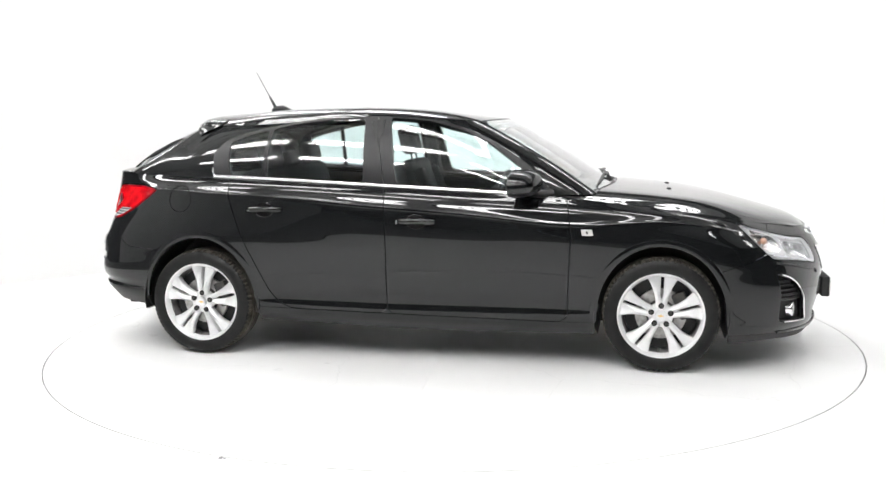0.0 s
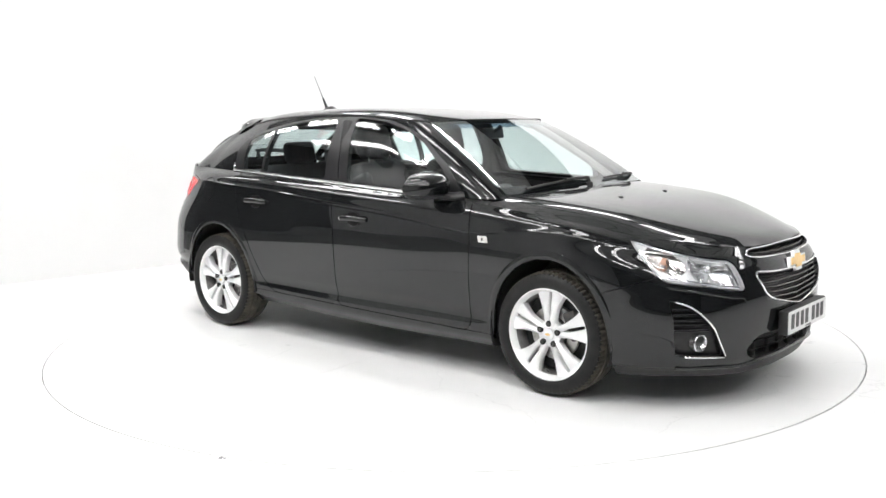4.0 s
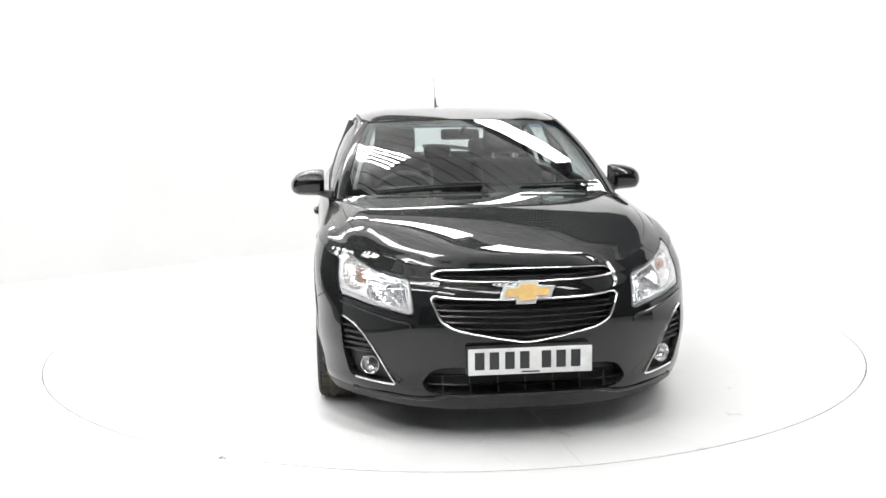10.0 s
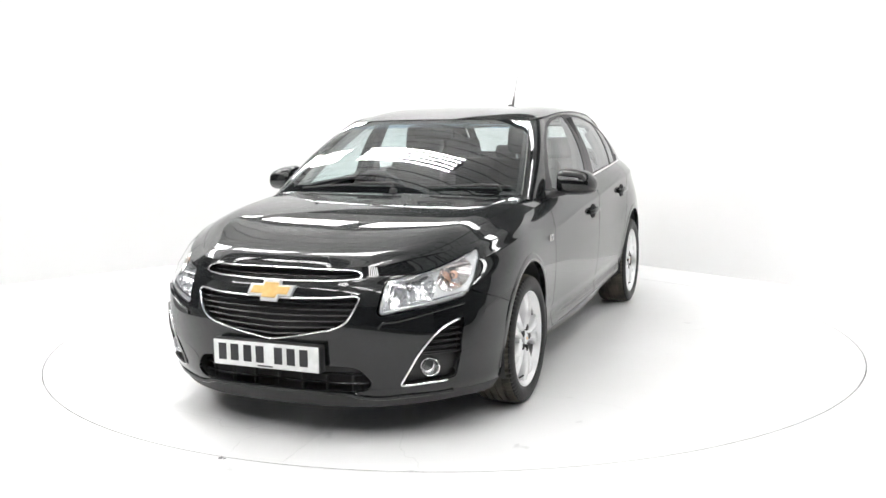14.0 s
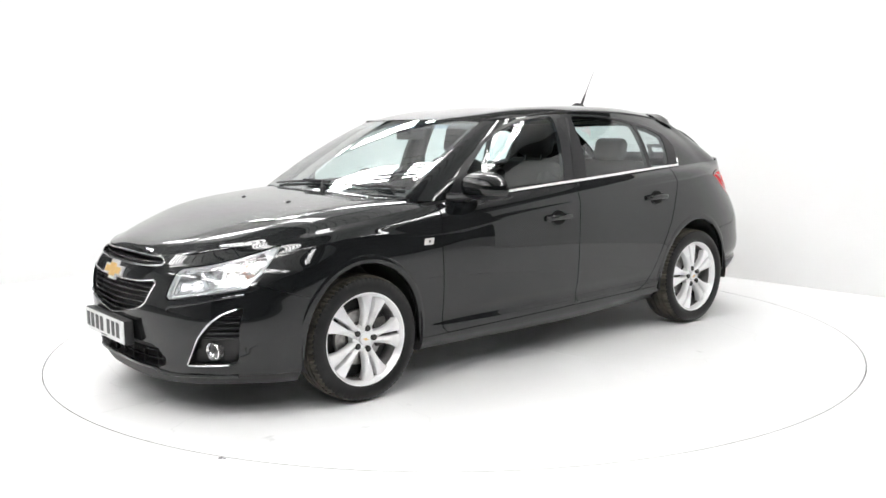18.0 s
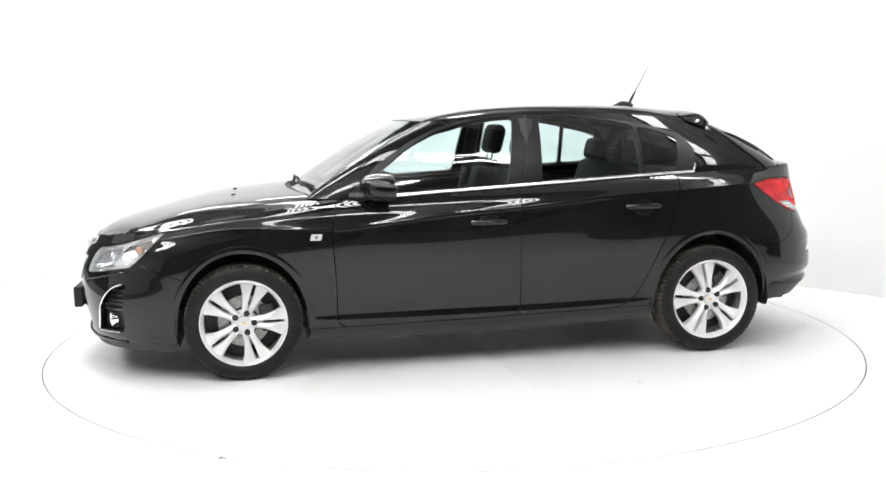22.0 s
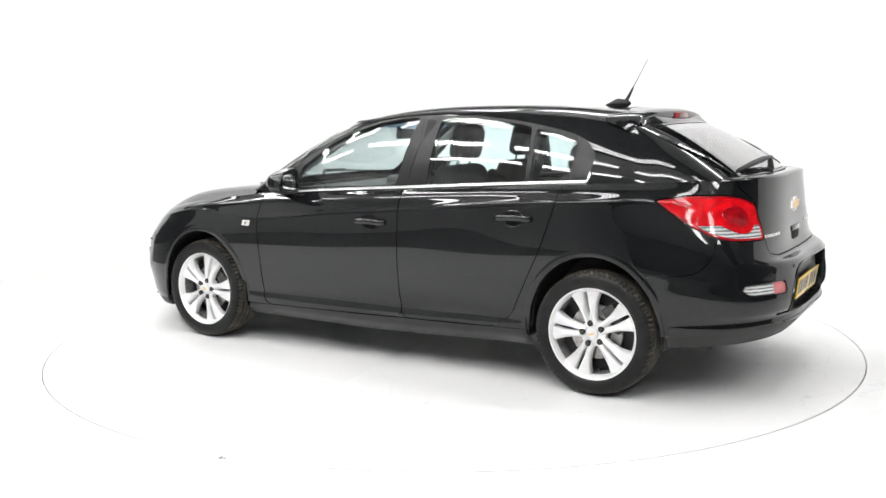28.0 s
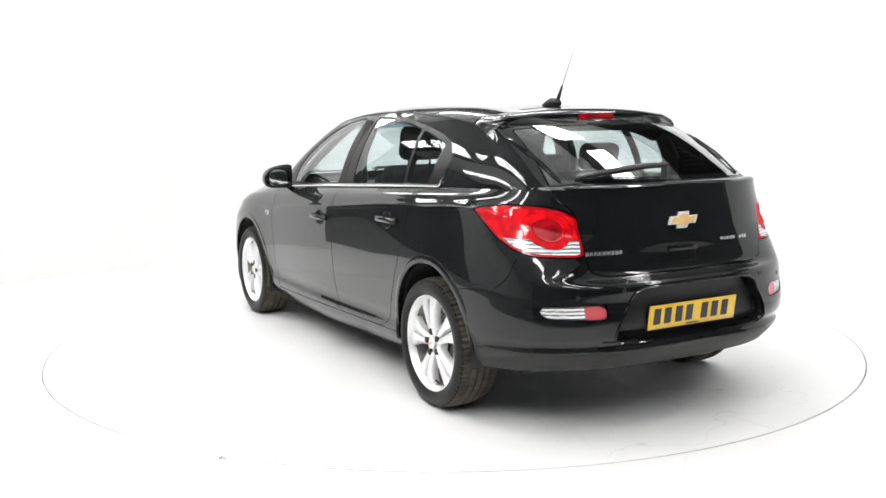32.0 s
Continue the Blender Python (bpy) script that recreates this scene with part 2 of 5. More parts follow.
def carve(s, dist, gap=0.002):
    """Cuts an outline out of a shell, leaving a joint of twice gap between the two pieces."""
    inner, _ = cut(s, dist(s["v"]) + gap)
    _, outer = cut(s, dist(s["v"]) - gap)
    return inner, outer


def side_of(poly, cond=None):
    def dist(v):
        d = poly_dist(v[:, 0], v[:, 2], poly)
        return np.maximum(d, cond(v)) if cond else d
    return dist


def front_of(poly, cond=None):
    def dist(v):
        d = poly_dist(v[:, 1], v[:, 2], poly)
        return np.maximum(d, cond(v)) if cond else d
    return dist


def flip(s):
    return {"v": s["v"] * (1, -1, 1, 1, 1), "f": [f[::-1] for f in s["f"]]}


def both(s):
    """A half shell and its mirror image, joined on the middle line."""
    n = len(s["v"])
    t = flip(s)
    mid = {i for i in range(n) if abs(s["v"][i][1]) < 1e-4}
    re = [i if i in mid else i + n for i in range(n)]
    v = np.concatenate([s["v"], t["v"]])
    for i in mid:
        v[i][1] = 0
    return tidy({"v": v, "f": s["f"] + [tuple(re[i] for i in f) for f in t["f"]]})


def normals(s):
    N = np.zeros((len(s["v"]), 3))
    P = s["v"][:, :3]
    for f in s["f"]:
        a = P[f[2]] - P[f[0]]
        b = P[f[-1]] - P[f[1]]
        c = np.cross(a, b)
        for i in f:
            N[i] += c
    L = np.linalg.norm(N, axis=1, keepdims=True)
    return N / np.where(L == 0, 1, L)


def rim_edges(s):
    seen = {}
    for f in s["f"]:
        for k, i in enumerate(f):
            j = f[(k + 1) % len(f)]
            key = (min(i, j), max(i, j))
            seen[key] = None if key in seen else (i, j)
    return [e for e in seen.values() if e]


def loops(s):
    """The closed outlines of a shell, each as a list of corners."""
    nxt = {}
    for i, j in rim_edges(s):
        nxt[i] = j
    out = []
    while nxt:
        a, b = nxt.popitem()
        line = [a]
        while b in nxt:
            line.append(b)
            b = nxt.pop(b)
        out.append(line)
    return sorted(out, key=len, reverse=True)


def panel(name, s, mat, parent, label="", depth=0.014, push=0.0):
    """A shell as a pressed panel: its edges are folded inwards by depth; push moves it out along its normals."""
    if not s["f"]:
        return None
    N = normals(s)
    P = s["v"][:, :3] + N * push
    n = len(P)
    f = list(s["f"])
    edges = rim_edges(s)
    rim = sorted({i for e in edges for i in e})
    re = {i: n + k for k, i in enumerate(rim)}
    V = np.concatenate([P, P[rim] - N[rim] * depth]) if rim else P
    f += [(j, i, re[i], re[j]) for i, j in edges]
    me = mesh_of(name, V, f, mat)
    hard = {(min(i, j), max(i, j)) for i, j in edges}
    for e in me.edges:
        if tuple(sorted(e.vertices)) in hard:
            e.use_edge_sharp = True
    return put(name, me, parent, label)


def offset(s, d):
    N = normals(s)
    v = s["v"].copy()
    v[:, :3] += N * d
    return {"v": v, "f": s["f"]}


# ---- the studio: a white stage with two low walls, open to a dark hall behind the camera ----
DISC_R = 2.489
WALL_H = 3.05
HALL_Z = 5.6
WALLS = Matrix.Rotation(radians(41.35), 4, "Z")      # the stage walls stand askew to the camera
CEILING_GREY = grained(material("pale_ceiling_plank", (0.72, 0.72, 0.72), 0.7), (0.54, 0.54, 0.54), (0.62, 0.62, 0.615), 1.5)
HALL_DARK = grained(material("dark_hall_wall", (0.03, 0.03, 0.032), 0.8), (0.022, 0.022, 0.024), (0.04, 0.04, 0.042), 0.7)
HALL_GREY = grained(material("grey_hall_wall", (0.5, 0.5, 0.5), 0.8), (0.47, 0.47, 0.47), (0.53, 0.53, 0.525), 0.6)
HALL_FLOOR = grained(material("dark_hall_floor", (0.12, 0.12, 0.12), 0.7), (0.10, 0.10, 0.10), (0.15, 0.15, 0.148), 1.1)
HOUSING = grained(material("lamp_housing_black", (0.01, 0.01, 0.01), 0.6), (0.009, 0.009, 0.009), (0.013, 0.013, 0.013), 5)
TUBE_LIGHT = material("fluorescent_tube", (0.9, 0.9, 0.9), 0.4, emit=(1.0, 0.995, 0.99), strength=30.0)


JOINT = grained(material("dark_floor_joint", (0.2, 0.2, 0.2), 0.9), (0.12, 0.12, 0.12), (0.3, 0.3, 0.29), 9)


def studio():
    n = 128
    R = DISC_R + 0.008
    bm = bmesh.new()
    ring = [(R * math.cos(2 * math.pi * k / n), R * math.sin(2 * math.pi * k / n)) for k in range(n)]
    inner = [bm.verts.new((x, y, 0)) for x, y in ring]
    low = [bm.verts.new((x, y, -0.05)) for x, y in ring]
    outer = []
    for x, y in ring:
        k = min((9.0 if x > 0 else STAGE_SIDE) / abs(x) if x else 99, (12.0 if y > 0 else STAGE_EDGE) / abs(y) if y else 99)
        outer.append(bm.verts.new((x * k, y * k, 0)))
    for k in range(n):
        q = (k + 1) % n
        bm.faces.new((inner[k], outer[k], outer[q], inner[q]))
        bm.faces.new((low[k], inner[k], inner[q], low[q]))
    bm.faces.new(low)
    tagged(part("floor", bm, FLOOR_WHITE, None), "white painted studio floor with faint scuffs", "floor", kind="structure")
    bm = bmesh.new()
    box(bm, (18, 12, 0.05), Matrix.Translation((0, -STAGE_EDGE - 6.0, -0.031)))
    box(bm, (9 - STAGE_SIDE, 12 + STAGE_EDGE, 0.05), Matrix.Translation((-(9 + STAGE_SIDE) / 2, (12 - STAGE_EDGE) / 2, -0.031)))
    tagged(part("floor_of_hall", bm, HALL_FLOOR, None), "dark concrete floor of the hall", "floor", kind="structure")
    bm = bmesh.new()
    a, b = [[bm.verts.new((r * math.cos(2 * math.pi * k / n), r * math.sin(2 * math.pi * k / n), -0.006)) for k in range(n)] for r in (DISC_R - .02, R - .0005)]
    for k in range(n):
        q = (k + 1) % n
        bm.faces.new((a[k], b[k], b[q], a[q]))
    bmesh.ops.translate(bm, verts=bm.verts, vec=(0, 0, -.026))
    tagged(part("floor_joint", bm, JOINT, None), "dark joint round the turntable", "floor joint", kind="structure")
    # the turntable's four quarter plates
    disc = new("turntable")
    tagged(disc, "white painted round turntable set flush in the floor", "turntable")
    for q in range(4):
        bm = bmesh.new()
        g = 0.0006
        a0 = radians(5 + 90 * q)
        arc = [(DISC_R * math.cos(a0 + radians(90) * k / 32), DISC_R * math.sin(a0 + radians(90) * k / 32)) for k in range(33)]
        mid = a0 + radians(45)
        sh = Vector((math.cos(mid), math.sin(mid))) * g * 1.4
        pts = [(sh.x, sh.y)] + [(x + (sh.x if k in (0, 32) else 0), y + (sh.y if k in (0, 32) else 0)) for k, (x, y) in enumerate(arc)]
        top = [bm.verts.new((x, y, 0)) for x, y in pts]
        bot = [bm.verts.new((x, y, -0.03)) for x, y in pts]
        bm.faces.new(top)
        for k in range(len(pts)):
            j = (k + 1) % len(pts)
            bm.faces.new((bot[k], bot[j], top[j], top[k]))
        part("turntable_plate", bm, FLOOR_WHITE, disc, sharp=20)
    # walls
    right, left, far, near = 3.08, 4.0, -1.74, -5.15
    ends = {"wall_right": ((right, near), (right, left)), "wall_left": ((right, left), (far, left))}
    for name, (a, b) in ends.items():
        a, b = Vector((a[0], a[1], 0)), Vector((b[0], b[1], 0))
        d = (b - a).normalized()
        out = Vector((d.y, -d.x, 0))
        bm = bmesh.new()
        ext = 0.2 if name == "wall_right" else 0.0
        c = (a + b) / 2 + d * ext / 2 + out * 0.1 + Vector((0, 0, WALL_H / 2))
        box(bm, ((b - a).length + ext, 0.2, WALL_H), Matrix.Translation(c) @ Matrix.Rotation(math.atan2(d.y, d.x), 4, "Z"))
        ob = part(name, bm, WALL_WHITE, None)
        ob.matrix_world = WALLS
        tagged(ob, "plain white painted studio wall", "wall", kind="structure")
    # a rounded fillet where the two walls meet
    bm = bmesh.new()
    r = 1.6
    arc = [(right - r + r * math.cos(a), left - r + r * math.sin(a)) for a in [math.pi / 2 * k / 24 for k in range(25)]]
    rows = [[bm.verts.new((x, y, z)) for z in (0.0, WALL_H)] for x, y in arc]
    for A, B in zip(rows, rows[1:]):
        bm.faces.new((A[0], A[1], B[1], B[0]))
    ob = part("wall_curve", bm, WALL_WHITE, None)
    ob.matrix_world = WALLS
    tagged(ob, "curved white corner of the studio wall", "wall", kind="structure")
    # the hall around
    for name, c, s in (("wall_hall_front", (0, -14.1, HALL_Z / 2), (18.4, .2, HALL_Z)), ("wall_hall_rear", (0, 12.1, HALL_Z / 2), (18.4, .2, HALL_Z)),
                       ("wall_hall_east", (9.1, -1, HALL_Z / 2), (.2, 26, HALL_Z)), ("wall_hall_west", (-9.1, 5.6, HALL_Z / 2), (.2, 12.8, HALL_Z)), ("wall_hall_west_front", (-9.1, -7.4, HALL_Z / 2), (.2, 13.2, HALL_Z))):
        bm = bmesh.new()
        box(bm, s, Matrix.Translation(c))
        grey = name == "wall_hall_west_front"
        tagged(part(name, bm, HALL_GREY if grey else HALL_DARK, None), "grey wall of the hall" if grey else "dark wall of the hall", "wall", kind="structure")
    # ceiling planks and black lamp bands run parallel to the right wall
    bm = bmesh.new()
    y = -16.0
    while y < 16.0:
        box(bm, (32, 0.235, 0.05), Matrix.Translation((0, y, HALL_Z + 0.03)))
        y += 0.27
    ob = part("ceiling", bm, CEILING_GREY, None)
    ob.matrix_world = ROWS_TURN
    tagged(ob, "pale planked ceiling of the hall", "ceiling", kind="structure")
    bm = bmesh.new()
    box(bm, (32, 32, 0.05), Matrix.Translation((0, 0, HALL_Z + 0.12)))
    ob = part("ceiling_backing", bm, HOUSING, None)
    ob.matrix_world = ROWS_TURN
    tagged(ob, "black backing above the ceiling planks", "ceiling", kind="structure")
    for n0, n1 in BANDS:
        bm = bmesh.new()
        box(bm, (30.0, n1 - n0, 0.08), Matrix.Translation((0, (n0 + n1) / 2, HALL_Z - 0.045)), 0.01, 1)
        ob = part("ceiling_band", bm, HOUSING, None)
        ob.matrix_world = ROWS_TURN
        tagged(ob, "black panel band under the hall ceiling", "ceiling panel", kind="structure")
    return disc


STAGE_EDGE, STAGE_SIDE = 7.6, 4.9
ROWS_TURN = Matrix.Rotation(radians(-45), 4, "Z")
LAMP_ROWS = ((2.72, -3.65), (0.25, -5.15), (-2.2, -4.4), (-4.5, -4.85), (-6.9, -4.4))     # offset of each row, place of one lamp in it
BANDS = ((2.42, 3.05), (4.6, 9.0), (-2.9, -.6))
TURNTABLE = studio()


def strip_lamp():
    """A hung black batten box with five bare tubes."""
    top = new("ceiling_lamp")
    bm = bmesh.new()
    box(bm, (2.36, 0.34, 0.05), Matrix.Translation((0, 0, 0.06)), 0.008)
    part("housing", bm, HOUSING, top)
    for x in (-.8, .8):
        bm = bmesh.new()
        box(bm, (0.02, 0.02, 0.226), Matrix.Translation((x, 0, 0.194)))
        part("hanger", bm, HOUSING, top)
    for k in range(5):
        bm = bmesh.new()
        y = (k - 2) * 0.108
        tube(bm, [(-1.14, y, 0), (1.14, y, 0)], 0.024, 8)
        part("tube", bm, TUBE_LIGHT, top, "lit white fluorescent tube")
    return tagged(top, "black hanging lamp with five lit fluorescent tubes", "ceiling lamp", "lamps under the ceiling")


LAMP_Z = HALL_Z - 0.30
first = strip_lamp()
spots = []
for off, along in LAMP_ROWS:
    for k in range(-2, 2 if off == 0.25 else 5):
        p = ROWS_TURN @ Vector((along + 2.85 * k, off, LAMP_Z))
        if abs(p.x) < 7.5 and -9.5 < p.y < 10.5:
            spots.append(Matrix.Translation(p) @ ROWS_TURN)
first.matrix_world = spots[0]
for m in spots[1:]:
    copy_thing(first, m)


def floor_marks():
    bm = bmesh.new()
    for x, y, s in ((-.965, -2.318, .012), (-.947, -2.325, .007)):
        bm.faces.new([bm.verts.new((x + s * math.cos(a), y + s * math.sin(a) * 1.4, .0015)) for a in (0.3, 1.6, 2.9, 4.3, 5.4)])
    tagged(part("floor_scuff", bm, SCUFF, None), "small grey scuff on the white floor", "scuff")


SCUFF = material("grey_scuff", (0.22, 0.22, 0.23), 0.7)
floor_marks()


# ---- the car ----
# The car's own axes: x to its nose, y to its left, z up, origin on the ground halfway between the axles.
AXLE = 1.3425
HUB_Z = 0.314
CAR = new("car")
tagged(CAR, "glossy black five-door hatchback with silver alloy wheels on the turntable", "car")

# Rows of the lower body from the bottom edge to the belt line; each runs from the middle of the nose
# along the left side to the middle of the tail.
LOW = [
    [(2.195, 0, .153), (2.168, .33, .155), (2.05, .58, .162), (1.885, .745, .170), (1.73, .81, .165), (1.34, .825, .18), (.95, .80, .185), (.4, .80, .18), (-.3, .80, .185), (-.9, .80, .205), (-1.34, .81, .22), (-1.72, .80, .275), (-1.99, .67, .295), (-2.11, .42, .30), (-2.135, 0, .30)],
    [(2.235, 0, .235), (2.21, .34, .236), (2.085, .60, .24), (1.92, .765, .245), (1.74, .845, .24), (1.34, .87, .25), (.95, .85, .25), (.4, .848, .245), (-.3, .848, .25), (-.9, .852, .265), (-1.34, .87, .28), (-1.72, .845, .33), (-2.03, .70, .36), (-2.165, .45, .365), (-2.19, 0, .365)],
    [(2.258, 0, .38), (2.232, .35, .38), (2.105, .62, .385), (1.94, .785, .39), (1.74, .865, .39), (1.34, .885, .41), (.95, .866, .40), (.4, .866, .40), (-.3, .866, .40), (-.9, .87, .41), (-1.34, .888, .43), (-1.72, .862, .44), (-2.055, .715, .45), (-2.19, .46, .455), (-2.215, 0, .455)],
    [(2.262, 0, .53), (2.236, .355, .53), (2.10, .62, .535), (1.93, .785, .54), (1.73, .866, .55), (1.34, .895, .58), (.95, .882, .56), (.4, .884, .56), (-.3, .884, .56), (-.9, .887, .57), (-1.34, .896, .59), (-1.72, .862, .59), (-2.045, .72, .59), (-2.185, .46, .60), (-2.212, 0, .60)],
    [(2.252, 0, .60), (2.225, .355, .60), (2.085, .615, .605), (1.915, .78, .61), (1.727, .863, .62), (1.34, .896, .655), (.95, .886, .635), (.4, .888, .635), (-.3, .888, .645), (-.9, .89, .66), (-1.34, .896, .68), (-1.72, .856, .685), (-2.04, .712, .672), (-2.176, .455, .676), (-2.203, 0, .676)],
    [(2.235, 0, .655), (2.205, .355, .655), (2.06, .605, .66), (1.89, .77, .665), (1.72, .856, .68), (1.34, .893, .72), (.95, .886, .70), (.4, .888, .70), (-.3, .888, .72), (-.9, .888, .74), (-1.34, .892, .76), (-1.72, .842, .77), (-2.028, .693, .728), (-2.122, .45, .704), (-2.136, 0, .700)],
    [(2.20, 0, .715), (2.165, .355, .718), (2.015, .58, .73), (1.84, .735, .755), (1.67, .825, .785), (1.34, .872, .825), (.95, .880, .80), (.4, .884, .845), (-.3, .884, .90), (-.9, .878, .95), (-1.34, .858, .972), (-1.70, .782, .975), (-1.985, .63, .90), (-2.085, .43, .89), (-2.108, 0, .89)],
    [(2.165, 0, .752), (2.125, .355, .76), (1.965, .55, .782), (1.78, .695, .815), (1.60, .765, .85), (1.30, .805, .892), (.92, .818, .937), (.4, .818, .970), (-.3, .818, 1.008), (-.9, .803, 1.040), (-1.34, .768, 1.057), (-1.70, .70, 1.066), (-1.955, .61, 1.074), (-2.06, .43, 1.080), (-2.098, 0, 1.083)],
]


def tightened(rows, k, part_below, part_above):
    """Two more rows close to row k, which turn it into a crease."""
    mix = lambda A, B, t: [tuple(a + (b - a) * t for a, b in zip(p, q)) for p, q in zip(A, B)]
    return rows[:k] + [mix(rows[k], rows[k - 1], part_below), rows[k], mix(rows[k], rows[k + 1], part_above)] + rows[k + 1:]


BELT = LOW[-1]


def door_groove(rows):
    """Two more rows between the first two heights: a shallow fold along the foot of the doors and round the tail."""
    side = (0, 1)
    way = [(side, 0)] * 6 + [(side, .6), (side, 1), (side, 1), (side, .7), (side, 0), ((-.2, .98), .5), ((-.72, .69), 1.2), ((-.97, .24), 1.4), ((-1, 0), 1.4)]
    more = []
    for t, d in ((.30, .006), (.60, -.006)):
        more.append([(a[0] + (b[0] - a[0]) * t + d * w * n[0], a[1] + (b[1] - a[1]) * t + d * w * n[1], a[2] + (b[2] - a[2]) * t) for a, b, (n, w) in zip(rows[1], rows[2], way)])
    return rows[:2] + more + rows[2:]


def round_shoulder(rows):
    """One more row below the belt line that gives the shoulder a convex section."""
    full = (0, 0, 0, .3, .7, 1, 1, 1, 1, 1, .9, .5, 0, 0, 0)
    a, b = rows[6], rows[7]
    row = [(p[0] + (q[0] - p[0]) * .55, p[1] + (q[1] - p[1]) * .55 + .0085 * w, p[2] + (q[2] - p[2]) * .55 + .0055 * w) for p, q, w in zip(a, b, full)]
    return rows[:7] + [row] + rows[7:]


LOW = door_groove(tightened(round_shoulder(LOW), 6, .10, .22))
# The upper body: from the foot of the windscreen and side windows to the roof's edge.
HIGH = [
    [(1.075, 0, .965), (1.056, .36, .9645), (1.008, .67, .963), (.990, .737, .962), (.62, .806, .962), (.1, .813, .985), (-.3, .813, 1.006), (-.8, .803, 1.034), (-1.2, .779, 1.050), (-1.6, .72, 1.062), (-1.888, .632, 1.076), (-1.950, .50, 1.085), (-1.974, .36, 1.0865), (-2.00, 0, 1.087)],
    [(.852, 0, 1.121), (.832, .335, 1.120), (.783, .62, 1.117), (.764, .692, 1.115), (.46, .772, 1.10), (.05, .777, 1.125), (-.3, .778, 1.145), (-.8, .767, 1.165), (-1.19, .738, 1.170), (-1.52, .685, 1.165), (-1.778, .604, 1.153), (-1.846, .48, 1.157), (-1.866, .34, 1.161), (-1.885, 0, 1.163)],
    [(.625, 0, 1.259), (.603, .315, 1.2575), (.554, .57, 1.253), (.534, .638, 1.251), (.30, .706, 1.245), (-.02, .716, 1.270), (-.33, .716, 1.285), (-.78, .705, 1.295), (-1.14, .675, 1.285), (-1.43, .625, 1.262), (-1.632, .567, 1.246), (-1.682, .455, 1.257), (-1.701, .32, 1.263), (-1.718, 0, 1.266)],
    [(.388, 0, 1.381), (.365, .30, 1.378), (.319, .515, 1.371), (.300, .575, 1.368), (.11, .614, 1.382), (-.1, .622, 1.402), (-.35, .628, 1.414), (-.75, .620, 1.408), (-1.1, .598, 1.382), (-1.34, .570, 1.350), (-1.464, .543, 1.334), (-1.508, .43, 1.344), (-1.525, .30, 1.351), (-1.54, 0, 1.355)],
]
ROOF_MID = [(.388, 1.381), (.27, 1.402), (.10, 1.428), (-.1, 1.452), (-.35, 1.464), (-.75, 1.463), (-1.1, 1.446), (-1.30, 1.426), (-1.44, 1.402), (-1.54, 1.355)]


def ellipse_arch(cx, a, b, flare):
    pts = []
    for k in range(33):
        t = math.pi * (1.14 - 1.28 * k / 32)
        s = math.sin(t)
        w = a + (flare * -s if s < 0 else 0)
        pts.append((cx + w * math.cos(t), HUB_Z + (b * s if s > 0 else 0.34 * s / 0.43)))
    return pts


ARCH_FRONT = ellipse_arch(AXLE, .345, .385, .10)
ARCH_REAR = ellipse_arch(-AXLE, .350, .395, .10)
DOOR_FRONT = rounded([(.838, .258), (.846, .56), (.858, .75), (.84, .88), (.80, 1.2), (-.215, 1.2), (-.198, 1.0), (-.185, .63), (-.191, .277)], .05)
DOOR_REAR = rounded([(-.191, .277), (-.185, .63), (-.198, 1.0), (-.215, 1.2), (-1.16, 1.2), (-1.14, .95), (-1.06, .715), (-.95, .49), (-.885, .355), (-.79, .290)], .05)
SILL = [(1.2, .0), (1.2, .258), (.838, .258), (-.191, .277), (-.79, .290), (-.90, .293), (-1.2, .30), (-1.2, .0)]


def xabove(lim):
    return lambda v: lim - v[:, 0]


def xbelow(lim):
    return lambda v: v[:, 0] - lim


def bar_along(name, shell, mat, parent, r=0.006, lift=0.002, label="", flat=1.0, keep=None):
    """A trim bar along a shell's longest outline."""
    line = loops(shell)[0]
    N = normals(shell)
    pts = [Vector(shell["v"][i][:3]) + Vector(N[i]) * lift for i in line]
    thin = [p for k, p in enumerate(pts) if k == 0 or (p - pts[k - 1]).length > 0.002]
    bm = bmesh.new()
    if keep:
        flags = [keep(p) for p in thin]
        if not all(flags):
            run, now = [], []
            for k in range(2 * len(thin)):
                j = k % len(thin)
                now = now + [thin[j]] if flags[j] else []
                if len(now) > len(run) and len(now) <= len(thin):
                    run = now
            tube(bm, run, r, 6, False, flat)
            return part(name, bm, mat, parent, label)
    tube(bm, thin, r, 6, True, flat)
    return part(name, bm, mat, parent, label)


